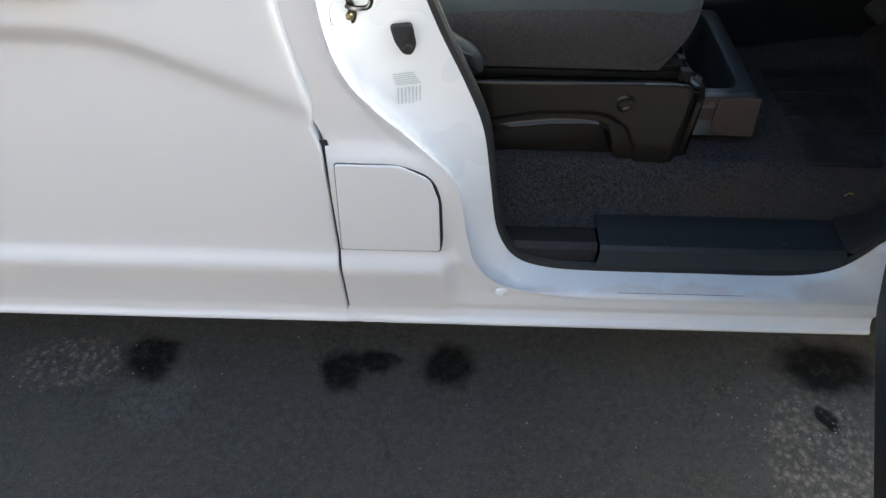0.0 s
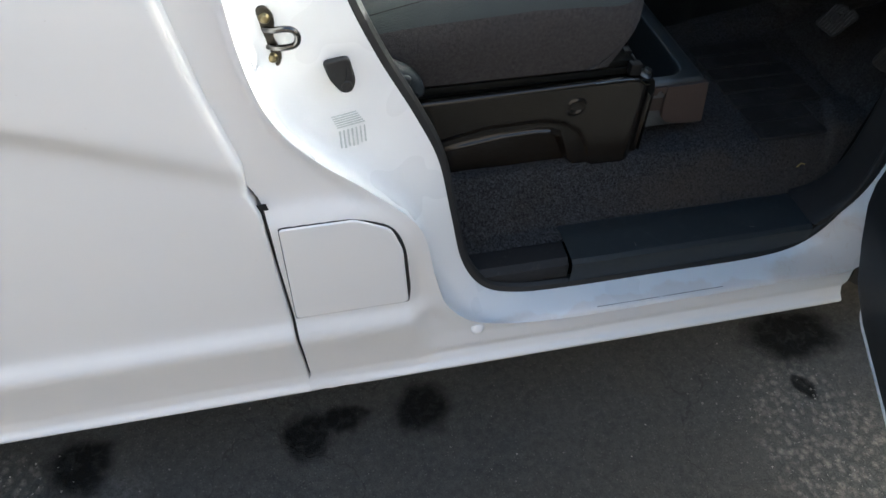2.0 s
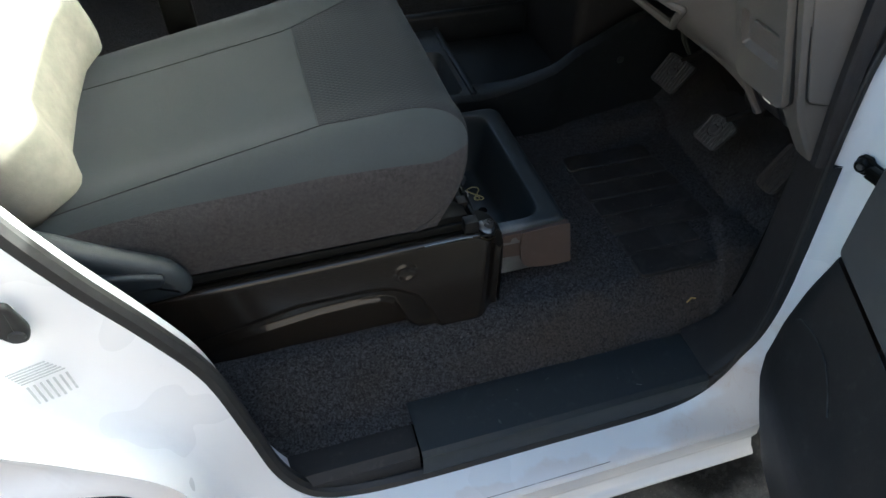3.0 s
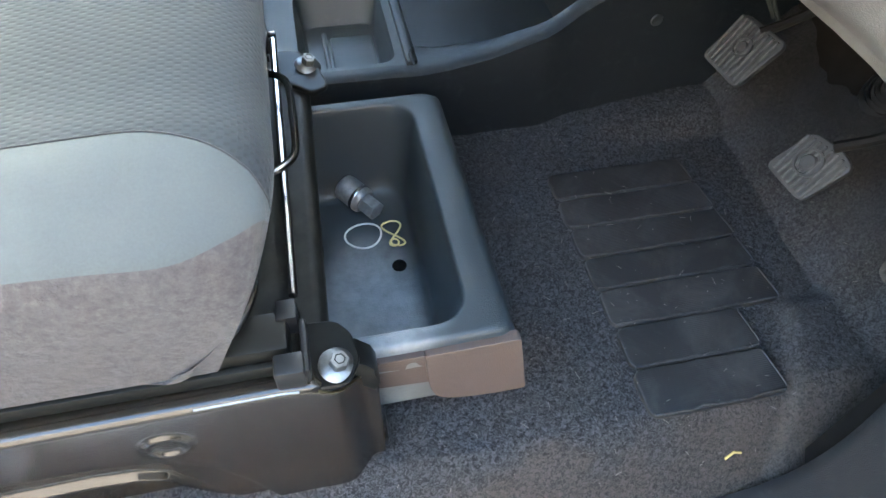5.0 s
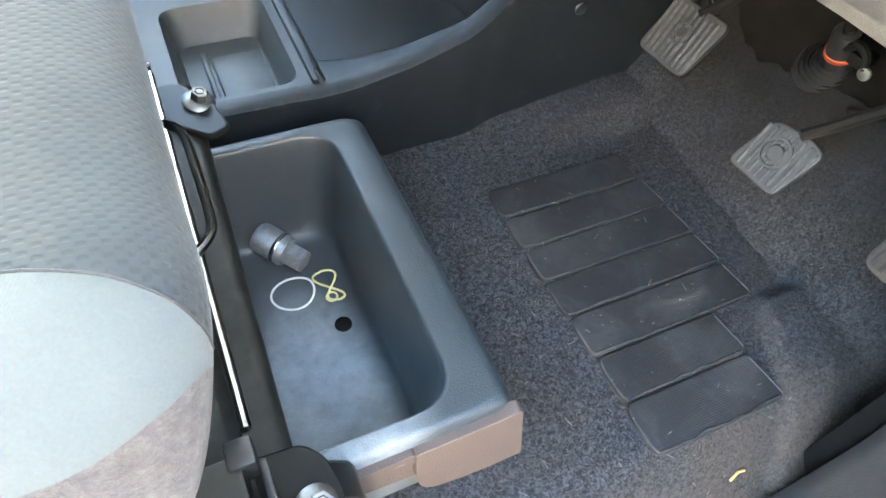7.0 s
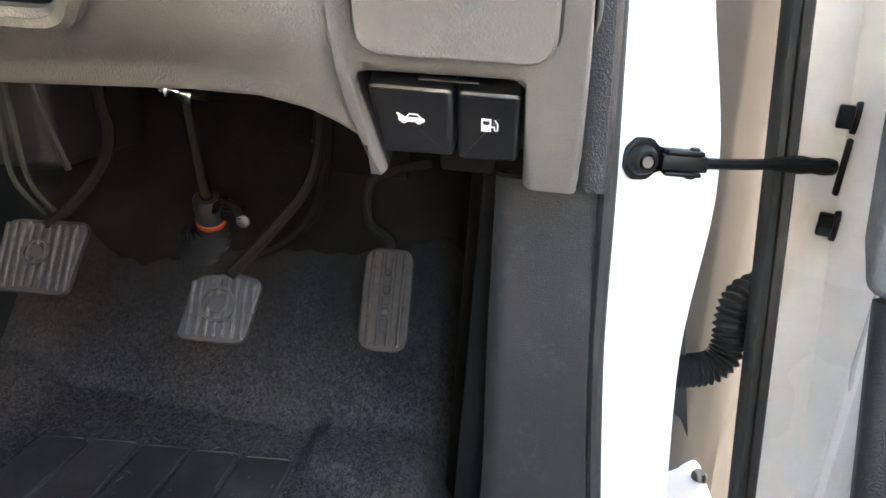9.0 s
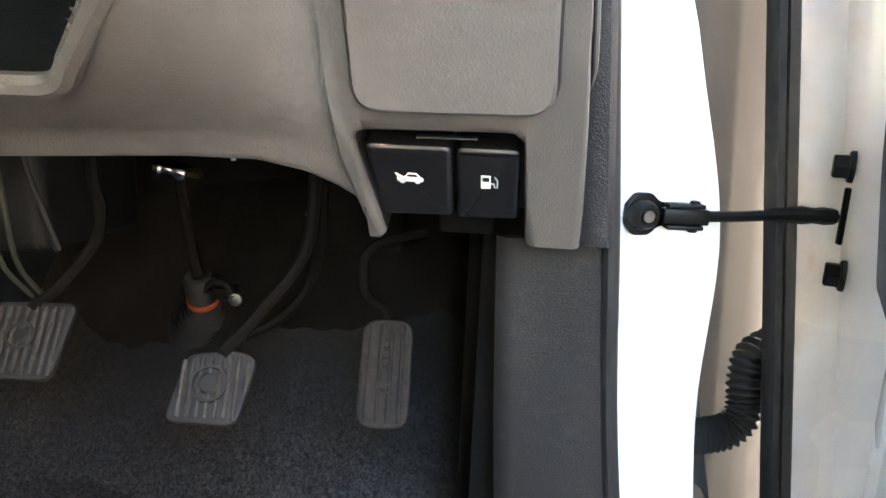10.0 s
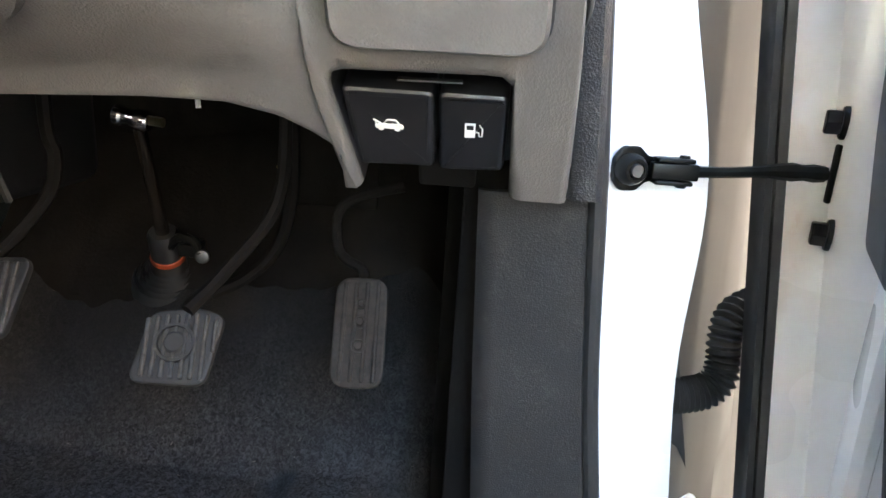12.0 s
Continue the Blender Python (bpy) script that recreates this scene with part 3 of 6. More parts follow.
RIDGE = [(-0.165, 0.87, 1.62), (-0.16, 0.84, 1.35), (-0.146, 0.812, 1.06), (-0.141, 0.806, 0.93), (-0.122, 0.806, 0.848), (-0.082, 0.806, 0.79), (-0.03, 0.805, 0.738), (0.036, 0.804, 0.655), (0.058, 0.803, 0.54), (0.08, 0.803, 0.46), (0.14, 0.803, 0.4), (0.28, 0.803, 0.374), (0.5, 0.803, 0.373), (0.72, 0.803, 0.374), (0.85, 0.803, 0.378), (0.892, 0.818, 0.43), (0.886, 0.829, 0.559), (0.883, 0.844, 0.695), (0.887, 0.843, 0.811), (0.889, 0.866, 0.916), (0.888, 0.889, 1.022), (0.836, 0.896, 1.24), (0.7, 0.93, 1.5), (0.5, 0.94, 1.78)]
RIM = [(-0.25, 0, 1.62), (-0.24, 0, 1.35), (-0.225, 0, 1.06), (-0.21, 0, 0.93), (-0.195, 0, 0.82), (-0.1620, 0, 0.735), (-0.1600, 0, 0.62), (-0.1590, 0, 0.52), (-0.1585, 0, 0.42), (-0.1585, 0, 0.34), (-0.150, 0, 0.286), (0.10, 0, 0.286), (0.45, 0, 0.286), (0.72, 0, 0.286), (0.862, 0, 0.286)]


def build_side():
    n = 150
    edge, b, c = curve_points(SEAL, n), curve_points(CREASE, n), curve_points(RIDGE, n)
    late = [float(step(0.55, 0.66, i / (n - 1))) for i in range(n)]
    # along the front post the painted face begins behind the seal
    a = [p + np.array((0.014 * w, 0.002 * w, 0)) for p, w in zip(edge, late)]
    rows = []
    inner = [p + np.array((0.0, 0.022 - 0.020 * float(step(0.5, 0.6, i / (n - 1))), 0)) for i, p in enumerate(a)]
    rows.append(inner)
    rows.append(a)
    # seal, face, rounded crease, slope, rounded ridge
    for t in (0.06, 0.25, 0.45, 0.62):
        rows.append([p * (1 - t) + q * t for p, q in zip(a, b)])
    for s in np.linspace(0, 1, 9):
        row = []
        for p, q, r in zip(a, b, c):
            p1, p2 = p * 0.34 + q * 0.66, q * 0.45 + r * 0.55
            row.append((1 - s) ** 2 * p1 + 2 * s * (1 - s) * q + s * s * p2)
        rows.append(row)
    for t in (0.68, 0.82, 0.92, 1.0):
        rows.append([q * (1 - t) + r * t for q, r in zip(b, c)])
    part("door_opening", loft(rows), JAMB, van, "white painted door opening with a worn step", 60)
    # outer skin from the ridge to the gap of the sliding door and to the bottom lip
    k = int(round((len(RIM) - 1) / (len(RIDGE) - 1) * (n - 1))) + 1
    rim = curve_points(RIM, k)
    rows = []
    for t in list(np.linspace(0, 1, 30)):
        row = []
        for p, q in zip(c[:k], rim):
            x, z = p[0] * (1 - t) + q[0] * t, p[2] * (1 - t) + q[2] * t
            y = pillar_skin(x, z)
            w = float(step(0.0, 0.16, t))
            row.append((x, p[1] * (1 - w) + y * w, z))
        rows.append(row)
    rows.append([(p[0], p[1] + 0.03, p[2]) for p in rows[-1]])
    part("outer_side", loft(rows), PAINT, van, "white pillar and sill skin", 60)
    # front post: from the ridge forward into the hinge well
    m = int(round(14 / (len(RIDGE) - 1) * (n - 1)))
    rows = [c[m:]]
    for dx, dy in ((0.004, 0.003), (0.012, 0.014), (0.03, 0.022), (0.13, 0.03)):
        rows.append([(p[0] + dx, p[1] + dy, p[2]) for p in c[m:]])
    part("front_post", loft(rows), JAMB, van, "white front door post")
    # rubber seal round the opening
    pts = [p + np.array((0.006 * w, 0.012 - 0.0120 * w, 0)) for p, w in zip(edge, late)]
    part("door_seal", tube(pts, [0.0125 - 0.0075 * w for w in late], 10), RUBBER, van, "black rubber door seal")
    a = a[:int(n * 0.46)]
    rows = [[p + np.array((0, 0.008, 0)) for p in a], [p + np.array((-0.004, 0.050, -0.004)) for p in a]]
    part("inner_flange", loft(rows), JAMB, van, "white inner flange behind the seal")
    rows = [[p + np.array((-0.004, 0.050, -0.004)) for p in a], [p + np.array((-0.03, 0.085, -0.01)) for p in a], [p + np.array((-0.20, 0.12, -0.02)) for p in a]]
    part("pillar_lining", loft(rows), BLACK_PLASTIC, van, "black inner lining of the opening")


def build_flap():
    pts = [(-0.156, 0.505), (0.014, 0.505), (0.010, 0.625), (-0.004, 0.672), (-0.050, 0.698), (-0.148, 0.698)]
    m = Matrix(((1, 0, 0, 0), (0, 0, -1, 0), (0, 1, 0, 0), (0, 0, 0, 1)))
    big = round_poly([(-0.157, 0.5022), (0.015, 0.5022), (0.0185, 0.535), (0.0145, 0.63), (-0.001, 0.675), (-0.049, 0.6987), (-0.149, 0.6987)], [0.003, 0.006, 0.01, 0.03, 0.03, 0.02, 0.004])
    part("flap_pocket", prism(big, 0.0035, 0.0005, 1, Matrix.Translation((0, 0.8005, 0)) @ m), RUBBER, van, "dark gap round the fuel flap")
    finish("fuel_flap", prism(round_poly(pts, [0.006, 0.008, 0.010, 0.012, 0.012, 0.006]), 0.006, 0.0022, 3, Matrix.Translation((0, 0.8005, 0)) @ m), PAINT, van, "flat white fuel filler flap", 20, False)
    part("sill_plug", lathe([(0, 0.004), (0.006, 0.0036), (0.010, 0.0018), (0.0115, 0)], axis_to((0.130, 0.802, 0.388), (0, -1, 0.6))), JAMB, van, "painted plug on the sill")
    # scuffed seam along the step
    for x0, x1 in ((0.350, 0.468), (0.473, 0.590)):
        part("step_scuff", box(x0, x1, 0.8101, 0.8108, 0.381, 0.3818, 0), SCUFF, van, "dark scuff along the step edge")


def build_shell():
    """The rest of the body: roof, far side, rear, bonnet, underside."""
    # header over the near door
    part("cant_rail", box(-2.3, 0.62, 0.90, 1.02, 1.70, 1.84, 0.03, 3), PAINT, van)
    prof = [(0.88, 1.78), (0.95, 1.86), (1.2, 1.90), (1.6, 1.91), (2.0, 1.90), (2.25, 1.86), (2.32, 1.78)]
    rows = [[(x, y, z + (0.0 if x < 0.2 else -0.05 * (x - 0.2))) for y, z in prof] for x in (-2.3, -1.5, -0.7, 0.0, 0.62)]
    part("roof", loft(rows), PAINT, van, "white roof")
    rows = [[(x, y, z - 0.04 + (0.0 if x < 0.2 else -0.05 * (x - 0.2))) for y, z in prof] for x in (-2.3, -1.5, -0.7, 0.0, 0.60)]
    part("headliner", loft(rows), HEADLINER, van, "pale headliner")
    # far side
    bm = box(-2.3, -0.05, 2.38, 2.44, 0.29, 1.86, 0.01)
    box(-0.05, 1.9, 2.38, 2.44, 0.29, 1.05, 0.01, 2, bm)
    box(-0.05, 0.02, 2.36, 2.42, 1.05, 1.84, 0.01, 2, bm)
    box(0.02, 0.60, 2.34, 2.40, 1.70, 1.84, 0.01, 2, bm)
    part("far_side", bm, PAINT, van, "white far side")
    # dark lining added out of view; it cuts light bounced off the far side
    bm = box(-0.44, 1.16, 2.352, 2.372, 0.50, 1.06, 0.006)
    box(-0.44, 0.03, 2.352, 2.372, 1.06, 1.80, 0.006, 2, bm)
    part("far_trim", bm, BLACK_PLASTIC, van, "black inner trim added to cut bounce from the far side")
    rows = [[(x, 2.39 - 0.06 * (z - 1.05), z) for z in (1.05, 1.3, min(1.72, 1.72 - max(0.0, x - 0.62) * 1.4))] for x in (0.02, 0.3, 0.6, 0.8, 0.96)]
    pane = part("far_window", loft(rows), GLASS, van, "clear far side window")
    pane.visible_shadow = False
    part("rear_panel", box(-2.34, -2.28, 0.82, 2.42, 0.29, 1.88, 0.02), PAINT, van)
    part("underside", box(-2.3, 1.7, 0.83, 2.4, 0.30, 0.33, 0.01), DARK, van, "dark underside")
    part("bulkhead", box(-0.47, -0.44, 0.92, 2.38, 0.45, 1.84, 0.005), DARK, van, "dark load bulkhead")
    rows = [[(1.08, y, 1.06), (1.5, y, 0.98), (1.78, y, 0.86), (1.92, y, 0.62), (1.95, y, 0.32), (1.93, y, 0.16)] for y in np.linspace(0.86, 2.36, 9)]
    part("bonnet", loft(rows), PAINT, van, "white bonnet")
    ws = [[(1.10, y, 1.06), (0.94, y + (1.6 - y) * 0.04, 1.30), (0.78, y + (1.6 - y) * 0.08, 1.52)] for y in np.linspace(0.90, 2.32, 7)]
    glass = part("windscreen", loft(ws), GLASS, van, "clear windscreen")
    glass.visible_shadow = False
    # opaque band, added out of view to darken the cab
    ws = [[(0.78, y + (1.6 - y) * 0.08, 1.52), (0.70, y + (1.6 - y) * 0.10, 1.64), (0.60, y + (1.6 - y) * 0.12, 1.78)] for y in np.linspace(0.90, 2.32, 7)]
    part("light_block_band", loft(ws), HEADLINER, van, "unseen band added to cut light through the windscreen")
    bm = tube(curve_points([(1.1, 2.34, 1.06), (0.78, 2.28, 1.45), (0.44, 2.20, 1.84)], 8), 0.04, 8)
    part("far_post", bm, PAINT, van)
    bm = tube(curve_points([(0.98, 0.90, 1.04), (0.72, 0.94, 1.40), (0.44, 0.98, 1.80)], 8), 0.035, 8)
    part("near_post", bm, PAINT, van)
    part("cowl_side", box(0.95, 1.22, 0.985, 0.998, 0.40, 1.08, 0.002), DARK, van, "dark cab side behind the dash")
    # dark filler, added so no outside white shows through the trim gap
    part("post_backing", box(0.885, 0.95, 0.930, 0.985, 0.45, 1.05, 0.002), DARK, van, "dark filler box hiding a light leak behind the trim")
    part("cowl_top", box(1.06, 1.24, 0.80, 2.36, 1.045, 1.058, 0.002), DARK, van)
    # near front wing, forward of the hinge well
    rows = []
    for x in (1.045, 1.06, 1.2, 1.5, 1.8):
        rows.append([(x, table(z, [(0.29, 0.80), (0.6, 0.785), (0.9, 0.79), (1.0, 0.82), (1.06, 0.88)]), z) for z in (0.29, 0.4, 0.6, 0.8, 0.9, 0.97, 1.02, 1.06)])
    rows.insert(0, [(p[0], p[1] + 0.03, p[2]) for p in rows[0]])
    part("front_wing", loft(rows), PAINT, van, "white front wing")
    for x in (-1.75, 1.45):
        for y in (0.93, 2.27):
            w = part("wheel", lathe([(0.19, -0.09), (0.29, -0.10), (0.315, -0.07), (0.318, 0), (0.315, 0.07), (0.29, 0.10), (0.19, 0.09), (0.19, -0.09)], axis_to((x, y, 0.316), (0, 1, 0)), 32), RUBBER, van, "black tyre")
            part("rim", lathe([(0, -0.05), (0.08, -0.06), (0.17, -0.03), (0.192, -0.08), (0.192, 0.08), (0.17, 0.03), (0.08, 0.06), (0, 0.05)], axis_to((x, y, 0.316), (0, 1, 0)), 24), ZINC, w, "steel rim")


build_sliding_door()
build_side()
build_flap()
build_shell()


# ---- hinge well behind the front post ----
def build_well():
    rows = []
    for x, y in ((0.926, 0.897), (0.934, 0.884), (0.937, 0.876), (0.9345, 0.871), (0.940, 0.860), (0.952, 0.848), (0.957, 0.838), (0.962, 0.833), (0.975, 0.815), (0.985, 0.800), (1.03, 0.775), (1.06, 0.735)):
        rows.append([(x - 0.012 + 0.05 * (z - 0.8) + 0.004 * math.sin(z * 9 + y * 50), y - 0.015 + 0.05 * (z - 0.8), z) for z in np.linspace(0.30, 1.08, 20)])
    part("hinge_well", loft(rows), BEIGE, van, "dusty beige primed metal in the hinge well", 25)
    for z in (0.536, 1.02):
        g = part("hinge", box(0.892, 0.952, 0.79, 0.862, z - 0.03, z + 0.03, 0.006, 3), JAMB, van, "white painted door hinge")
        part("hinge_pin", lathe([(0, 0.036), (0.004, 0.036), (0.006, 0.033), (0.006, -0.034), (0, -0.034)], Matrix.Translation((0.925, 0.797, z)), 14), ZINC, g)


build_well()

# ---- open driver's door ----
DOOR_H = Vector((0.94, 0.80, 0.0))
DOOR_U, DOOR_V = Vector((-0.40, -0.9165, 0)).normalized(), Vector((-0.9165, 0.40, 0)).normalized()
DOOR = Matrix(((DOOR_U.x, DOOR_V.x, 0, DOOR_H.x), (DOOR_U.y, DOOR_V.y, 0, DOOR_H.y), (0, 0, 1, 0), (0, 0, 0, 1)))
# local xy plane (u, z) drawn out along +v
DOOR_FLAT = DOOR @ Matrix(((1, 0, 0, 0), (0, 0, 1, 0), (0, 1, 0, 0), (0, 0, 0, 1)))


def build_door():
    door = thing("driver_door", "open white driver's door with black and grey inner trim", "door", at=(0.75, 0.37, 0.3))
    outline = round_poly([(0.05, 0.335), (0.93, 0.335), (0.98, 0.50), (0.99, 1.05), (0.024, 1.05), (0.024, 0.7)], [0.06, 0.12, 0.05, 0.01, 0.01, 0.05])
    part("shell", prism(outline, 0.040, 0.006, 2, DOOR_FLAT @ Matrix.Translation((0, 0, -0.02))), PAINT, door, "white painted door shell", 40)
    inner = round_poly([(0.095, 0.342), (0.90, 0.345), (0.95, 0.50), (0.96, 1.03), (0.078, 1.03), (0.078, 0.7), (0.085, 0.46)], [0.05, 0.1, 0.05, 0.02, 0.01, 0.05, 0.05])
    part("inner_shell", prism(inner, 0.058, 0.008, 2, DOOR_FLAT @ Matrix.Translation((0, 0, 0.018))), JAMB, door, "white inner door frame")
    rows = []
    # the hinge-side edge swells out over a recessed foot
    for du, f in ((0.034, 0.0), (0.018, 0.45), (0.004, 0.86), (0.0, 0.93), (0.002, 0.975), (0.008, 1.0), (0.03, 1.0), (0.1, 1.0), (0.2, 1.0), (0.4, 1.0), (0.6, 1.0), (0.8, 1.0)):
        row = []
        for z in np.linspace(0.366, 0.7868, 26):
            u0 = table(z, [(0.366, 0.185), (0.40, 0.168), (0.46, 0.138), (0.536, 0.111), (0.60, 0.098), (0.65, 0.090), (0.69, 0.082), (0.74, 0.074), (0.785, 0.067)])
            lim = table(z, [(0.366, 0.079), (0.40, 0.104), (0.46, 0.135), (0.536, 0.159), (0.60, 0.178), (0.634, 0.183), (0.69, 0.178), (0.74, 0.168), (0.785, 0.153)])
            row.append(DOOR @ Vector((u0 + du, 0.070 + (lim - 0.070) * f, z)))
        rows.append(row)
    trim = part("lower_trim", loft(rows), BLACK_PLASTIC, door, "black moulded door trim", 60)
    rim = curve_points([(0.100, 0.1745, 0.7130), (0.1079, 0.1735, 0.7206), (0.1404, 0.1715, 0.7301), (0.169, 0.1715, 0.7308), (0.195, 0.1730, 0.7237), (0.225, 0.1755, 0.709)], 24)
    part("pocket_rim", tube([DOOR @ Vector(p) for p in rim], 0.0010, 6), DARK_PLASTIC, trim, "thin moulded line of the door pocket")
    up = round_poly([(0.063, 0.788), (0.93, 0.788), (0.93, 1.04), (0.045, 1.04), (0.053, 0.87)], [0.01, 0.02, 0.02, 0.01, 0.03])
    part("upper_trim", prism(up, 0.0755, 0.004, 3, DOOR_FLAT @ Matrix.Translation((0, 0, 0.0755))), MID_PLASTIC, door, "grey upper door trim")
    # rubber strip and white end at the hinges
    zz = np.linspace(0.42, 1.05, 20)

    def strip_y(z):
        return 0.808 + 0.112 * (z - 0.817)
    rows = []
    for dx, dy in ((0.016, 0.0065), (0.002, 0.0076), (-0.002, 0.0055), (-0.0015, 0.0014), (0.0005, 0.0004), (-0.0015, -0.0005), (-0.002, -0.0055), (0.002, -0.0076), (0.012, -0.008)):
        rows.append([(0.884 + 0.05 * (z - 0.817) + dx, strip_y(z) + dy, z) for z in zz])
    part("hinge_strip", loft(rows), RUBBER, door, "black rubber strip along the hinge edge", 40)
    rows = []
    for w in (0, 0.2, 0.4, 0.5, 0.56, 0.62, 0.66, 0.7, 0.8, 0.9, 1.0):
        row = []
        for z in zz:
            dx, dy = table(float(w), [(0, 0), (0.2, 0.003), (0.5, 0.004), (0.56, 0.0035), (0.62, 0.001), (0.66, -0.003), (0.7, -0.006), (0.9, -0.019), (1.0, -0.028)]), table(float(w), [(0, 0), (0.2, -0.009), (0.5, -0.0245), (0.56, -0.0278), (0.62, -0.0298), (0.66, -0.0325), (0.7, -0.038), (0.9, -0.067), (1.0, -0.066)])
            row.append((0.8895 + 0.05 * (z - 0.817) + dx, strip_y(z) - 0.0076 + dy, z))
        rows.append(row)
    part("hinge_end", loft(rows), JAMB, door, "white painted hinge end of the door", 40)
    for x, y, z in ((0.888, 0.7757, 0.8545), (0.886, 0.7712, 0.7905)):
        nut = part("nut", hexa(0.0075, 0.0092, axis_to((x, y, z), (0.34, 0.94, 0))), BLACK_STEEL, door, "black hex bolt head")
        part("washer", lathe([(0, 0.0014), (0.0088, 0.0014), (0.0094, 0.0003), (0.0094, -0.0015)], axis_to((x, y, z), (0.34, 0.94, 0)), 18), BLACK_STEEL, nut)
    return door


door = build_door()


def build_check():
    """The strap that holds the door open, between the post and the door's end."""
    arm = thing("door_check_strap", "black steel door check strap on the front post", "door check", at=(0.886, 0.895, 0.80))
    b = Vector((0.875, 0.8945, 0.8225))
    e = Vector((0.886, 0.781, 0.8255))
    A = axis_to(b, (-1, -0.35, 0))
    S = Matrix.Translation(b) @ Matrix(((0, 0.33, -0.944, 0), (0, -0.944, -0.33, 0), (1, 0, 0, 0), (0, 0, 0, 1)))
    # local x up, y towards the door, z off the post
    plate = round_poly([(-0.0125, -0.004), (-0.006, -0.0095), (0.006, -0.0095), (0.0125, -0.004), (0.0125, 0.006), (0.0075, 0.0115), (0.0060, 0.022), (-0.0060, 0.022), (-0.0075, 0.0115), (-0.0125, 0.006)], 0.002, 3)
    bracket = prism(plate, 0.0045, 0.0012, 2, S)
    part("bracket", bracket, BLACK_STEEL, arm)
    part("boss", lathe([(0.0048, 0.0125), (0.0066, 0.0125), (0.0080, 0.0105), (0.0090, 0.0075), (0.0092, 0.0)], A, 20), BLACK_STEEL, arm)
    part("bolt", lathe([(0, 0.0135), (0.0034, 0.0135), (0.0042, 0.0122), (0.0044, 0.010)], A, 16), ZINC, arm, "bright bolt head")
    k = b + (e - b) * 0.23 + Vector((-0.009, 0, 0))
    turn = Matrix.Translation(k) @ pose(0, 0, 0, 0, 0, math.degrees(math.atan2(e.y - b.y, e.x - b.x)))
    for z in (-0.0062, 0.0062):
        part("clevis", box(-0.012, 0.009, -0.005, 0.005, z - 0.0013, z + 0.0013, 0.001, 2, None, turn), BLACK_STEEL, arm)
    part("tongue", box(-0.014, 0.012, -0.004, 0.004, -0.0045, 0.0045, 0.001, 2, None, turn), BLACK_STEEL, arm)
    part("pivot_pin", lathe([(0, 0.009), (0.0026, 0.009), (0.003, 0.0083), (0.003, -0.0083), (0.0026, -0.009), (0, -0.009)], Matrix.Translation(turn @ Vector((0.004, 0, 0))), 10), BLACK_STEEL, arm)
    path = [k, b + (e - b) * 0.5 + Vector((-0.006, 0, 0)), b + (e - b) * 0.75 + Vector((-0.003, 0, 0.001)), e]
    part("strap", tube(curve_points([tuple(p) for p in path], 14), [0.0032] * 8 + [0.0038, 0.0048, 0.0054, 0.0044, 0.0052, 0.0046], 8), BLACK_STEEL, arm, "black strap")
    part("end_plate", box(0.8865, 0.8915, 0.7735, 0.7760, 0.8085, 0.8425, 0.001, 2), BLACK_STEEL, arm)


build_check()


def build_gaiter():
    """The ribbed cable sleeve between post and door."""
    g = thing("cable_gaiter", "black ribbed rubber cable sleeve between post and door", "cable sleeve", at=(0.95, 0.85, 0.7))
    path = curve_points([(0.900, 0.8424, 0.6712), (0.902, 0.8328, 0.6714), (0.904, 0.8232, 0.6725), (0.906, 0.8139, 0.6757), (0.908, 0.8074, 0.6833), (0.911, 0.8052, 0.6946), (0.914, 0.8057, 0.7077), (0.918, 0.8038, 0.7185), (0.924, 0.7971, 0.7256), (0.934, 0.7815, 0.7303)], 150)
    rad = [0.0108 + 0.0015 * math.cos(i * 2 * math.pi / 6) for i in range(150)]
    part("sleeve", tube(path, rad, 14), RUBBER, g)
    # dark plate put in place of the shaded opening round the sleeve
    flange = [(0.8470, 0.7006), (0.8371, 0.7010), (0.8326, 0.6762), (0.8228, 0.6335), (0.8190, 0.6150), (0.8278, 0.6308), (0.8470, 0.6434)]
    part("flange", prism([(y, z) for y, z in flange], 0.003, 0.0008, 2, Matrix(((0, 0, 1, 0.904), (1, 0, 0, 0), (0, 1, 0, 0), (0, 0, 0, 1)))), RUBBER, g, "dark plate standing in for the shade where the sleeve enters")


build_gaiter()


# ---- cab floor ----
def floor_z(x, y):
    """Height of the carpet: level, falling to the step trim, rising to the toe board."""
    z = 0.522 - 0.085 * float(step(1.035, 0.955, y))
    toe = max(0.0, x - 0.965 - 0.02 * float(step(1.1, 1.4, y)))
    z += 1.25 * toe
    # ridge towards the tunnel
    z += 0.030 * float(step(1.375, 1.42, y)) * float(step(0.72, 1.0, x))
    # raised pad beside the heel plate
    e = 0.868 + (y - 1.03) * 0.45
    z += 0.016 * float(step(e + 0.002, e + 0.016, x)) * float(step(1.128, 1.108, y)) * float(step(1.02, 0.96, x))
    z += 0.0025 * noise.noise(Vector((x * 22, y * 22, 0.3))) + 0.001 * noise.noise(Vector((x * 70, y * 70, 1.3)))
    return z


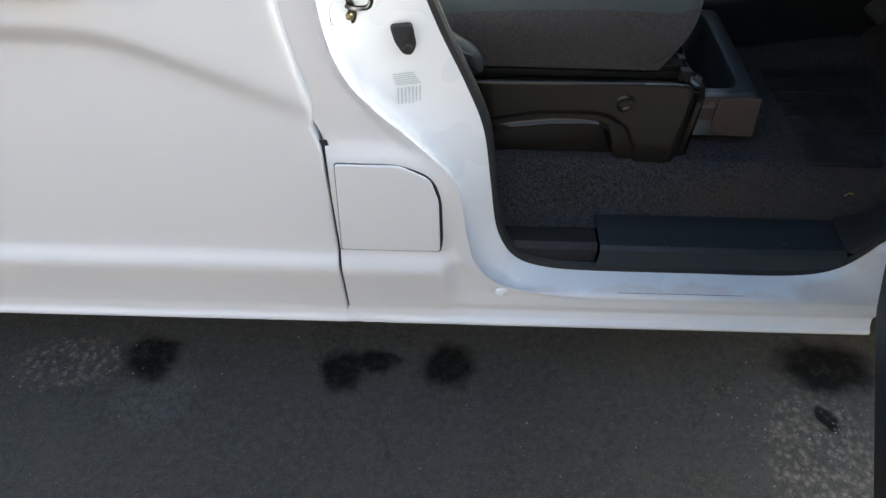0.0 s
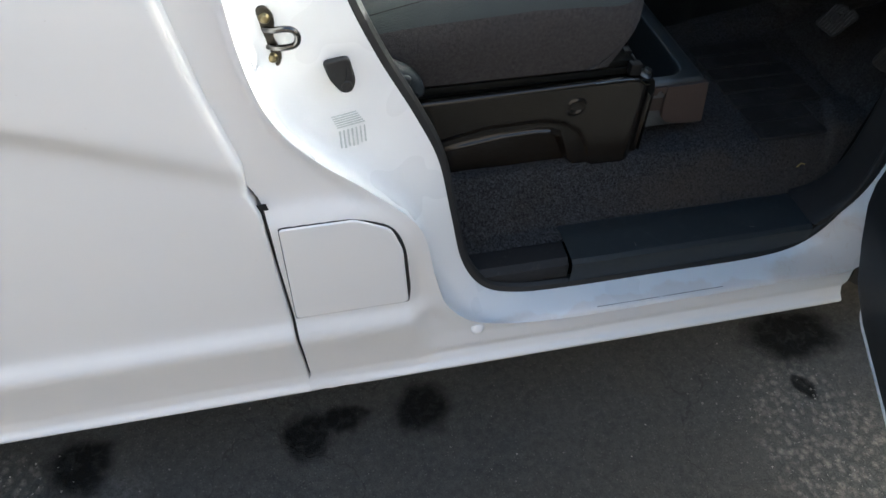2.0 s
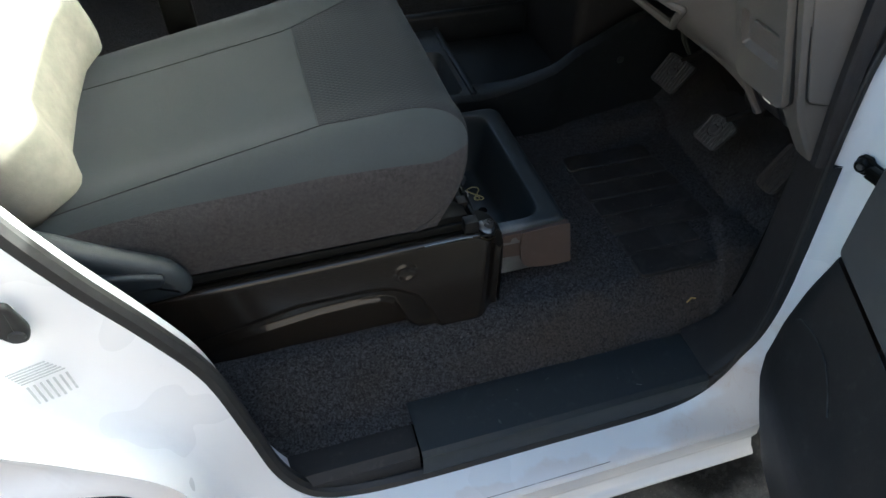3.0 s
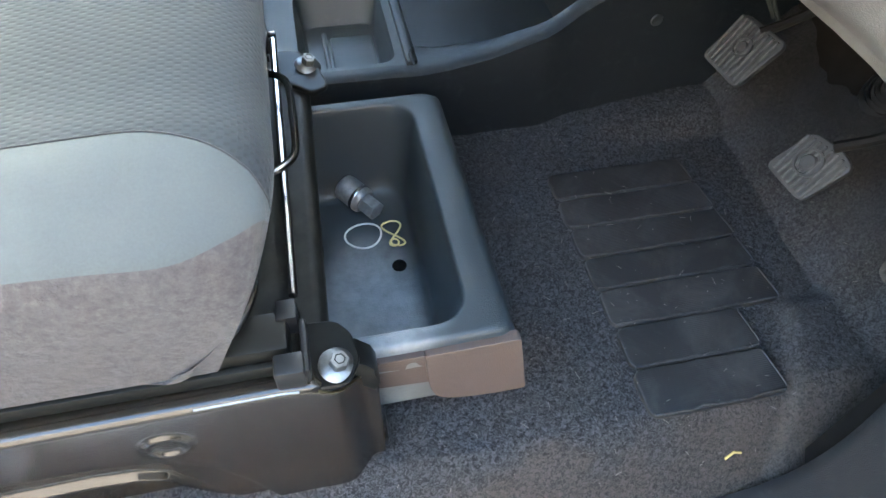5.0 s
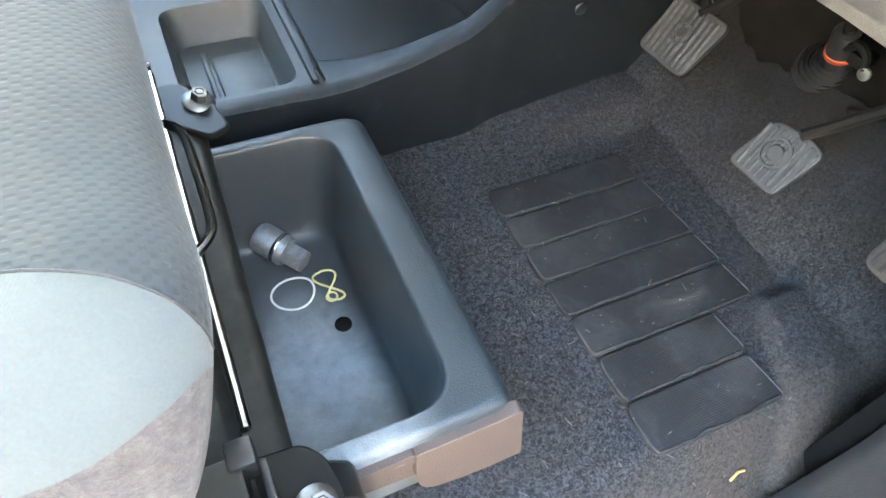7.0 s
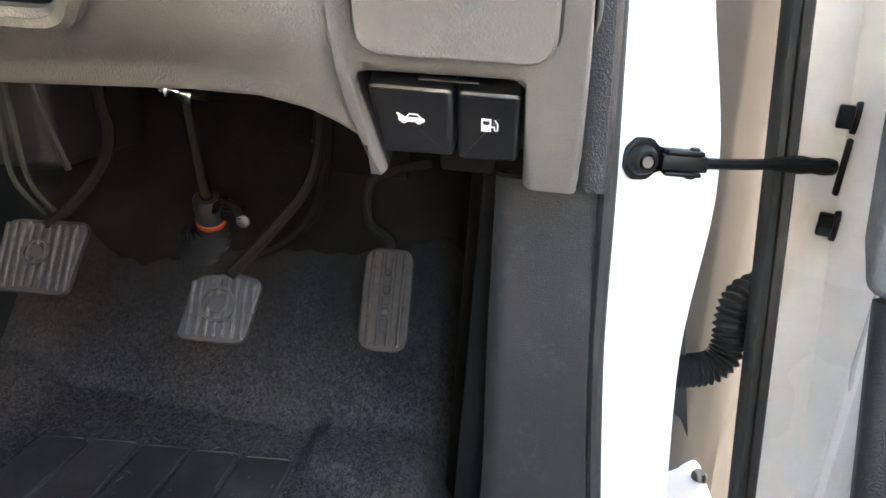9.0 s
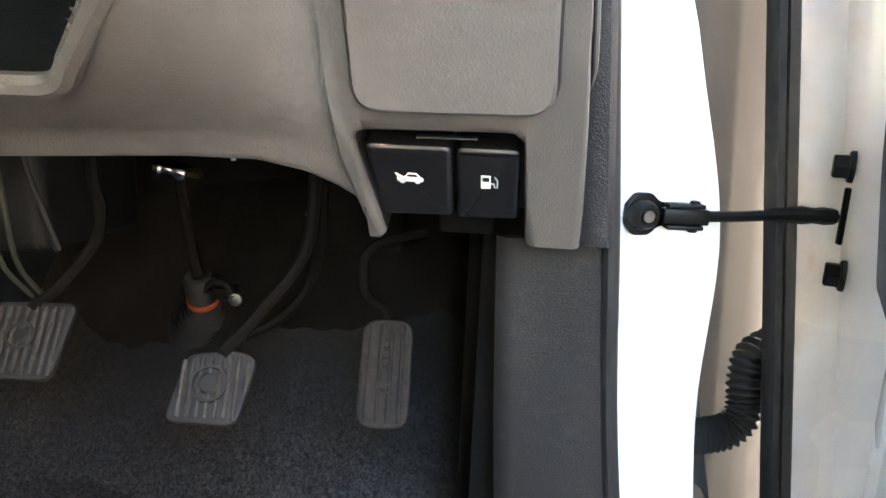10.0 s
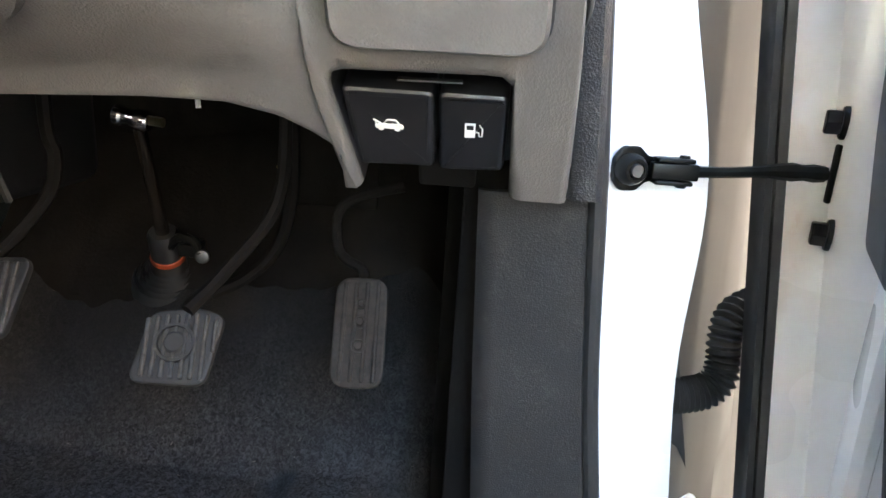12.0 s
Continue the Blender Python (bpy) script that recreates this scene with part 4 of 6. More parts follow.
def build_floor():
    xs = list(np.linspace(-0.44, 0.40, 22)) + list(np.linspace(0.42, 1.0, 110)) + list(np.linspace(1.01, 1.20, 20))
    ys = list(np.linspace(0.925, 1.45, 110)) + list(np.linspace(1.47, 2.38, 16))
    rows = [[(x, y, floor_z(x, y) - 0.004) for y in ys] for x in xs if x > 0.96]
    tagged(finish("wall_toe", loft(rows), FOOTWELL_SHADE), "brown-black toe board with footwell shade in its colour", "toe board", kind="structure")
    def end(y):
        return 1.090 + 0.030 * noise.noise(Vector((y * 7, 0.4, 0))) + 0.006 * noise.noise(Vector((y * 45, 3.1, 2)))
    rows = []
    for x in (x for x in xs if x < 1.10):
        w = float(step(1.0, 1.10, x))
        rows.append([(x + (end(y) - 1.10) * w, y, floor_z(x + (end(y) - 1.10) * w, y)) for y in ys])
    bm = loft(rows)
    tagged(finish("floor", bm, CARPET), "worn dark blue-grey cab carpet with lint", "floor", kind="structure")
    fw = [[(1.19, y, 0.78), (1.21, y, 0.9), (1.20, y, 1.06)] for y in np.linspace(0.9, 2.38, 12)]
    tagged(finish("wall_front", loft(fw), FOOTWELL_SHADE), "bulkhead behind the pedals, footwell shade put into its colour", "bulkhead", kind="structure")


def build_lint():
    """Loose fibres and crumbs on the carpet."""
    bm = bmesh.new()
    rnd = random.Random(9)
    for i in range(460):
        x, y = rnd.uniform(0.36, 1.0), rnd.uniform(0.97, 1.43)
        if 0.45 < x < 0.62 and y > 1.06:
            continue
        L, w, a = rnd.choice((0.0008, 0.0014, 0.0022, 0.0040)) * rnd.uniform(0.6, 1.2), rnd.uniform(0.00015, 0.0003), rnd.uniform(0, 6.28)
        if rnd.random() < 0.35:
            L = w * 2
        z = floor_z(x, y) + (0.007 if (0.72 < x < 0.92 and 1.03 < y < 1.355) else 0.002)
        u, v = Vector((math.cos(a), math.sin(a), rnd.uniform(-0.1, 0.1))) * L, Vector((-math.sin(a), math.cos(a), 0)) * w
        p = Vector((x, y, z))
        q = [bm.verts.new(p + s * u + t * v) for s, t in ((-1, -1), (1, -1), (1, 1), (-1, 1))]
        top = bm.verts.new(p + Vector((0, 0, w)))
        for j in range(4):
            bm.faces.new((q[j], q[(j + 1) % 4], top))
    for i in range(14):
        p = Vector((rnd.uniform(0.33, 0.77), rnd.uniform(0.885, 0.955), 0.4440))
        a, L, w = rnd.uniform(0, 6.28), rnd.choice((0.0006, 0.0010, 0.004)), 0.0003
        u, v = Vector((math.cos(a), math.sin(a), 0)) * L, Vector((-math.sin(a), math.cos(a), 0)) * w
        q = [bm.verts.new(p + s * u + t * v) for s, t in ((-1, -1), (1, -1), (1, 1), (-1, 1))]
        top = bm.verts.new(p + Vector((0, 0, w)))
        for j in range(4):
            bm.faces.new((q[j], q[(j + 1) % 4], top))
    tagged(finish("lint", bm, LINT), "pale lint and crumbs on the cab carpet", "lint", kind="stuff")


def build_mat():
    mat = thing("heel_mat", "black rubber heel plate of ribbed strips on the carpet", "floor mat", at=(0.82, 1.19, 0.522))
    rng = random.Random(17)
    lines = [1.350, 1.305, 1.260, 1.216, 1.172, 1.125, 1.076, 1.025]
    right = [0.903, 0.908, 0.911, 0.914, 0.916, 0.866, 0.867]
    left = [0.728, 0.727, 0.727, 0.727, 0.728, 0.729, 0.727]
    for i in range(7):
        y1, y0 = lines[i] - 0.0006, lines[i + 1] + 0.0006
        sk = 0.004
        pts = round_poly([(left[i], y0), (right[i] + sk, y0), (right[i], y1), (left[i], y1)], [0.012, 0.010, 0.006, 0.012])
        st = part("strip", prism(pts, 0.0085, 0.0022, 2, Matrix.Translation((0, 0, 0.5185))), MAT_RUBBER, mat)
        rim = [(x, y0 + 0.002 + rng.uniform(-0.0014, 0.0014), 0.5270 + rng.uniform(-0.0006, 0.0006)) for x in np.linspace(left[i] + 0.004, right[i] - 0.002, 12)]
        part("lip", tube(rim, 0.0013, 6), WORN_RUBBER, st, "worn grey lip")
        side = [(right[i] + sk - 0.001, y0 + 0.006, 0.5268), (right[i] - 0.001, y1 - 0.005, 0.5268)]
        part("lip", tube(side, 0.0011, 6), WORN_RUBBER, st, "worn grey lip")


def build_straw():
    s = thing("straw", "bit of yellow dry straw on the carpet", "debris", at=(0.812, 0.993, 0.517))
    part("stalk", tube([(0.803, 0.991, floor_z(0.803, 0.991) + 0.003), (0.812, 0.994, floor_z(0.812, 0.994) + 0.004), (0.820, 0.993, floor_z(0.82, 0.993) + 0.003)], 0.0013, 6), STRAW, s)


build_floor()
build_lint()
build_mat()
build_straw()


def build_sill_trim():
    s = thing("sill_trim", "dark plastic step trim inside the door opening", "trim", at=(0.55, 0.91, 0.40))
    rows = []
    for y, z in ((0.866, 0.386), (0.866, 0.425), (0.868, 0.436), (0.876, 0.442), (0.92, 0.4425), (0.955, 0.441), (0.962, 0.438), (0.964, 0.425)):
        rows.append([(x, y, z) for x in np.linspace(0.314, 0.780, 12)])
    bm = loft(rows)
    part("tread", bm, DARK_PLASTIC, s, "blue-black step cover")
    rows = []
    for y, z in ((0.876, 0.395), (0.878, 0.425), (0.89, 0.434), (0.93, 0.435), (0.962, 0.432)):
        rows.append([(x, y, z) for x in np.linspace(0.06, 0.3125, 8)])
    part("rear_tread", loft(rows), BLACK_PLASTIC, s)


def build_kick_panel():
    k = thing("kick_panel", "charcoal plastic kick panel at the foot of the front post", "trim", at=(0.85, 0.95, 0.44))
    inner = curve_points([(0.782, 0.962, 0.4423), (0.830, 0.962, 0.458), (0.860, 0.962, 0.502), (0.863, 0.961, 0.58), (0.862, 0.967, 0.685), (0.858, 0.972, 0.806)], 26)
    outer = curve_points([(0.777, 0.872, 0.4435), (0.814, 0.877, 0.472), (0.835, 0.879, 0.523), (0.847, 0.887, 0.605), (0.848, 0.898, 0.69), (0.842, 0.909, 0.812)], 26)
    rows = [[p + np.array((0.018, -0.002, -0.002)) for p in outer], [p + np.array((0.004, -0.001, 0)) for p in outer], [p + np.array((0.003, 0.001, 0)) for p in outer]]
    for t in (0.125, 0.14, 0.5, 0.88, 0.97):
        rows.append([p * (1 - t) + q * t for p, q in zip(outer, inner)])
    rows.append([p + np.array((0.006, 0.004, 0)) for p in inner])
    # inner side built in near-black, which stands in for the shade there
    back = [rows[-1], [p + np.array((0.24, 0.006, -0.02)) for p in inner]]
    part("return", loft(back), DARK, k, "inner side, near-black in place of shade")
    part("panel", loft(rows), KICK_PLASTIC, k, "", 50)
    top = [rows[i][-1] for i in range(1, len(rows))]
    part("top_edge", loft([top, [np.array(p) + np.array((0.03, 0, -0.004)) for p in top]]), KICK_PLASTIC, k)


build_sill_trim()
build_kick_panel()


# ---- driver's seat ----
SEAT_Y, SEAT_W = 1.277, 0.247


def cushion_point(u, th):
    """u: 0 at the back to 1 at the front edge; th: 0 at the near side round over the top to pi at the far side."""
    x = -0.10 + min(u, 1.0) * 0.548 - 0.046 * max(0.0, (u - 1) / 0.2)
    nose = (1 - max(0.0, (u - 0.82) / 0.18) ** 4.0) ** 0.5 if u < 1 else -1.0 * (u - 1) / 0.2
    z0 = 0.716
    H = 0.124 - 0.055 * max(0.0, 1 - u / 0.66) + 0.007 * float(step(0.6, 0.92, u))
    c, s = math.cos(th), math.sin(th)
    e = 0.36
    dy = SEAT_W * (abs(c) ** e) * (1 if c > 0 else -table(u, [(0, 0.80), (0.5, 0.93), (0.8, 1.04), (1.2, 1.07)]))
    h = H * (abs(s) ** e)
    rel = h / H
    bolster = 0.013 * math.exp(-((abs(dy) - 0.190) / 0.045) ** 2) * step(0.7, 1.0, rel)
    crown = 0.008 * (1 - (dy / SEAT_W) ** 2) * rel
    z = z0 + (h + bolster + crown) * (0.72 + 0.28 * nose if nose >= 0 else 0.72 + 0.70 * nose)
    x -= 0.045 * (1 - rel) * float(step(0.6, 1.0, u))
    x -= (1 - max(0.0, nose)) * 0.004
    dy *= 1 - 0.04 * (1 - rel)
    x -= 0.019 * max(0.0, (abs(dy) - 0.10) / 0.147) ** 3.0 * float(step(0.55, 1.0, u))
    x -= 0.005 * float(step(0.20, 0.12, dy)) * float(step(0.6, 1.0, u))
    return (x, SEAT_Y - dy, z)


def build_seat():
    seat = thing("driver_seat", "grey cloth driver's seat on a brown-black steel base", "seat", at=(0.2, SEAT_Y, 0.70))
    us = list(np.linspace(0, 0.64, 28)) + list(np.linspace(0.665, 0.98, 28)) + [0.988, 0.994, 0.998, 1.0, 1.03, 1.08, 1.14, 1.2]
    ths = [math.pi * i / 120 for i in range(121)]
    seam_u = 0.652

    def seam_w(u, near):
        if near:
            return table(u, [(0.0, 0.196), (0.3, 0.184), (0.65, 0.170), (0.88, 0.173), (0.96, 0.186), (1.0, 0.200)])
        return table(u, [(0.0, 0.080), (0.3, 0.086), (0.65, 0.096), (0.74, 0.126), (0.86, 0.158), (1.0, 0.195)])

    def side_z(u):
        return table(u, [(0, 0.785), (0.3, 0.806), (0.65, 0.820), (0.85, 0.820), (1, 0.812)])
    fine = [math.pi * i / 600 for i in range(601)]

    def cuts(u):
        """Angles at which the side cloth and the bolsters end, so that the seams run clean."""
        pts = [cushion_point(u, t) for t in fine]
        near = next(i for i, p in enumerate(pts) if SEAT_Y - p[1] < seam_w(u, True))
        far = next(i for i in range(600, -1, -1) if pts[i][1] - SEAT_Y < seam_w(u, False))
        s0 = next((i for i, p in enumerate(pts) if p[2] > side_z(u)), 999)
        s1 = next((600 - i for i in range(600, -1, -1) if pts[i][2] > side_z(u)), 999)
        s0, s1 = min(s0, int(near * 0.86)), min(s1, int((600 - far) * 0.86))
        if u > 0.985:
            s0, s1 = int(near * 0.98), int((600 - far) * 0.98)
        return [fine[s0], fine[near], fine[far], math.pi - fine[s1]]
    us = sorted(us + [seam_u])
    knots = np.array([cuts(u) for u in us])
    for c in (0, 0, 0, 0, 1, 2, 3, 3, 3, 3):
        q = np.pad(knots[:, c], 2, "edge")
        knots[:, c] = (q[:-4] + q[1:-3] + q[2:-2] + q[3:-1] + q[4:]) / 5
    spans = [("side", 14), ("bolster", 24), ("middle", 40), ("far_bolster", 24), ("far_side", 14)]
    grids = {}
    edge = us.index(seam_u)
    for k, (nm, n) in enumerate(spans):
        rows = []
        for u, kn in zip(us, knots):
            t0, t1 = ([0.0] + list(kn))[k], (list(kn) + [math.pi])[k]
            rows.append([cushion_point(u, t0 + (t1 - t0) * i / n) for i in range(n + 1)])
        if nm == "middle":
            grids["rear"], grids["front"] = loft(rows[:edge + 1]), loft(rows[edge:])
            lines = [[r[0] for r in rows], [r[-1] for r in rows], rows[edge]]
        else:
            grids[nm] = loft(rows)
    cush = part("cushion", grids["rear"], CLOTH, seat, "light grey cloth seat centre", 60)
    part("front_insert", grids["front"], MESH_CLOTH, cush, "dark dimpled mesh cloth", 60)
    part("bolster", grids["bolster"], CLOTH, cush, "light grey bolster", 60)
    part("bolster", grids["far_bolster"], CLOTH, cush, "light grey bolster", 60)
    part("side_panel", grids["side"], FUZZ, cush, "fuzzy taupe-grey side cloth", 60)
    part("side_panel", grids["far_side"], FUZZ, cush, "fuzzy taupe-grey side cloth", 60)
    # seams
    for line in lines:
        part("seam", tube([(p[0], p[1], p[2] + 0.0003) for p in line if p[2] > 0.745], 0.0006, 6), BLACK_PLASTIC, cush)
    # backrest, leaning back
    rows = []
    for t in np.linspace(0, 1, 30):
        z = 0.80 + 0.62 * t
        lean = -0.035 - 0.20 * t
        row = []
        wide = 0.225 - 0.03 * t ** 3
        for i in range(49):
            a = 2 * math.pi * i / 48
            c, s = math.cos(a), math.sin(a)
            dy = wide * abs(c) ** 0.4 * (1 if c > 0 else -1)
            dx = 0.075 * abs(s) ** 0.5 * (1 if s > 0 else -1)
            if dx > 0:
                dx += 0.028 * math.exp(-((abs(dy) - 0.17) / 0.05) ** 2) - 0.012
            end = (1 - abs(2 * t - 1) ** 8) ** 0.4
            row.append((lean - 0.045 + dx * (0.4 + 0.6 * end), SEAT_Y + dy * (0.9 + 0.1 * end), z))
        rows.append(row[:-1])
    part("backrest", loft(rows, True, None, True), BACK_CLOTH, seat, "beige-grey cloth backrest", 60)
    # recliner cover at the near side
    cov = round_poly([(-0.13, 0.705), (0.085, 0.722), (0.070, 0.765), (0.010, 0.800), (-0.05, 0.845), (-0.13, 0.86)], [0.01, 0.02, 0.03, 0.04, 0.03, 0.02])
    m = Matrix(((1, 0, 0, 0), (0, 0, -1, 1.030), (0, 1, 0, 0), (0, 0, 0, 1)))
    rec = part("recliner_cover", prism(cov, 0.032, 0.014, 4, m), DARK_PLASTIC, seat, "dark plastic recliner cover")
    lev = round_poly([(-0.10, 0.760), (0.055, 0.752), (0.060, 0.768), (-0.02, 0.790), (-0.10, 0.800)], 0.008)
    part("recliner_lever", prism(lev, 0.010, 0.004, 3, Matrix.Translation((0, -0.030, 0)) @ m), DARK_PLASTIC, rec)
    return seat


def build_base():
    base = thing("steel_pedestal", "pressed brown-black steel seat base bolted to the floor", "pedestal", at=(0.25, 1.2, 0.522))

    def side_y(x, z):
        y = 1.026
        # pressed arch: everything under the rib lies deeper
        top = table(x, [(-0.06, 0.560), (0.06, 0.572), (0.14, 0.588), (0.21, 0.598), (0.27, 0.600), (0.30, 0.597), (0.318, 0.588), (0.330, 0.560), (0.340, 0.535), (0.360, 0.515), (0.395, 0.495)])
        y += 0.018 * float(step(top + 0.004, top - 0.010, z))
        # a narrow rib over the arch, and a softer swell round it
        fade = float(step(0.09, 0.15, x)) * float(step(0.345, 0.325, x))
        y -= 0.0060 * fade * math.exp(-((z - top - 0.008) / 0.0048) ** 2)
        out = table(x, [(-0.06, 0.585), (0.11, 0.613), (0.19, 0.630), (0.286, 0.630), (0.32, 0.622), (0.353, 0.598), (0.372, 0.560), (0.385, 0.52), (0.40, 0.48)])
        y += 0.006 * float(step(out + 0.009, out - 0.007, z))
        r = math.hypot(x - 0.336, z - 0.655)
        y -= 0.003 * math.exp(-((r - 0.013) / 0.0028) ** 2)
        y += 0.02 * float(step(0.44, 0.475, x)) ** 2
        return y
    xs = np.linspace(-0.06, 0.482, 230)
    rows = []
    zs = np.linspace(0.0, 1.0, 190)
    for s in zs:
        row = []
        for x in xs:
            zt = table(x, [(-0.06, 0.686), (0.42, 0.693), (0.44, 0.690), (0.482, 0.655)])
            z = 0.497 + s * (zt - 0.497)
            row.append((x, side_y(x, z), z))
        rows.append(row)
    last = rows[-1]
    for dy, dz in ((0.0004, 0.0022), (0.0018, 0.0044), (0.0040, 0.0058), (0.0068, 0.0062), (0.0105, 0.0050), (0.0200, 0.0020)):
        rows.append([(x, y + dy, z + dz) for x, y, z in last])
    sp = part("side_plate", loft(rows), FRAME_STEEL, base, "pressed side plate with a shallow arch and a round boss", 60)
    # thin zinc and brass tubes along the top edge
    edge = [(x, y + 0.0012, z + 0.0036) for x, y, z in last if 0.362 < x < 0.430]
    part("edge_line", tube(edge, 0.0011, 6), ZINC, sp, "thin shiny metal line along the top edge")
    edge = [(x, y + 0.0012, z + 0.0036) for x, y, z in last if x >= 0.440]
    part("edge_line", tube(edge, 0.0010, 6), BRASS, sp, "thin shiny metal line along the top edge")
    # front plate
    rows = []
    for x, z in ((0.400, 0.690), (0.452, 0.691), (0.458, 0.690), (0.462, 0.686), (0.463, 0.676), (0.460, 0.664), (0.43, 0.662)):
        rows.append([(x - 0.010 * (1.415 - y) / 0.33, y, z) for y in np.linspace(1.040, 1.415, 14)])
    part("front_plate", loft(rows), DUSTY_STEEL, base, "black front cross plate", 50)
    for x, y in ((0.456, 1.043), (0.463, 1.380)):
        m = axis_to((x, y, 0.6925 if y < 1.2 else 0.6965), (0.25, -0.1, 1))
        b = part("bolt", lathe([(0, 0.004), (0.007, 0.004), (0.012, 0.002), (0.0132, 0.001), (0.0132, 0)], m, 28), ZINC, base, "zinc-plated flange bolt")
        part("hex_head", hexa(0.0068, 0.008, m @ pose(0, 0, 0.003)), ZINC, b)
        part("socket", lathe([(0, 0.0106), (0.0028, 0.0106), (0.0038, 0.0116), (0.0042, 0.0108)], m, 6), BLACK_STEEL, b)
    part("corner_plate", prism(round_poly([(0.43, 1.028), (0.462, 1.028), (0.472, 1.045), (0.468, 1.068), (0.458, 1.080), (0.43, 1.082)], 0.006), 0.004, 0.001, 1, Matrix.Translation((0, 0, 0.6885))), BLACK_STEEL, base)
    rows = []
    for y, dz in ((1.0445, -0.03), (1.0442, -0.006), (1.046, 0.0), (1.055, 0.0), (1.066, 0.0), (1.070, -0.006), (1.0705, -0.03)):
        rows.append([(0.455, y, 0.6895 + dz), (0.470, y, 0.686 + dz), (0.480, y, 0.674 + dz), (0.4835, y, 0.655), (0.485, y, 0.60), (0.487, y, 0.505)])
    part("leg", loft(rows), BLACK_STEEL, base, "black front leg")
    for y0 in (1.045, 1.385):
        box_ = box(-0.06, 0.428, y0, y0 + 0.030, 0.698, 0.722, 0.003)
        r = part("slide_rail", box_, BLACK_STEEL, base, "black seat slide rail")
        part("rail_lip", box(-0.06, 0.428, y0 - 0.006, y0 - 0.001, 0.700, 0.712, 0.001), BLACK_STEEL, r)
    for y0, x0, x1 in ((1.025, 0.418, 0.437), (1.066, 0.421, 0.435)):
        part("end_cap", box(x0, x1, y0, y0 + 0.016, 0.704, 0.724, 0.002, 2), CAP_PLASTIC, base, "grey plastic rail end cap")
    part("cap_bridge", box(0.435, 0.4395, 1.030, 1.070, 0.700, 0.716, 0.0015), CAP_PLASTIC, base)
    part("cross_bar", tube([(0.434, 1.085, 0.722), (0.434, 1.39, 0.722)], 0.0034, 10), BRIGHT, base, "bright cross bar")
    part("cross_tray", box(0.385, 0.43, 1.08, 1.395, 0.698, 0.706, 0.002), DUSTY_STEEL, base)
    ubar = [(0.36, 1.318, 0.742), (0.405, 1.315, 0.742), (0.428, 1.309, 0.742), (0.441, 1.300, 0.742), (0.446, 1.285, 0.742), (0.447, 1.25, 0.742), (0.447, 1.215, 0.742), (0.444, 1.199, 0.742), (0.432, 1.187, 0.742), (0.418, 1.179, 0.742), (0.412, 1.165, 0.742), (0.411, 1.137, 0.742), (0.412, 1.10, 0.742), (0.411, 1.078, 0.742), (0.404, 1.060, 0.741), (0.392, 1.043, 0.740)]
    part("slide_handle", tube(curve_points(ubar, 90), 0.0032, 10), LOOP_STEEL, base, "bent black slide release bar")
    part("spring_wire", tube(curve_points([(0.30, 1.05, 0.728), (0.37, 1.052, 0.727), (0.395, 1.065, 0.73), (0.405, 1.10, 0.745), (0.405, 1.14, 0.755)], 20), 0.0028, 8), BRASS, base, "bent spring wire")
    part("rear_bolt_tab", prism(round_poly([(0.415, 1.385), (0.425, 1.412), (0.452, 1.410), (0.473, 1.380), (0.480, 1.345), (0.464, 1.336), (0.442, 1.356)], 0.006), 0.006, 0.002, 2, Matrix.Translation((0, 0, 0.6905))), BLACK_STEEL, base, "black bolt bracket")
    part("latch_pin", tube([(0.405, 1.418, 0.712), (0.436, 1.416, 0.712)], 0.0035, 10), BRIGHT, base, "bright latch pin")
    part("latch_block", box(0.40, 0.428, 1.395, 1.43, 0.694, 0.722, 0.004, 2), BLACK_STEEL, base)


build_seat()
build_base()


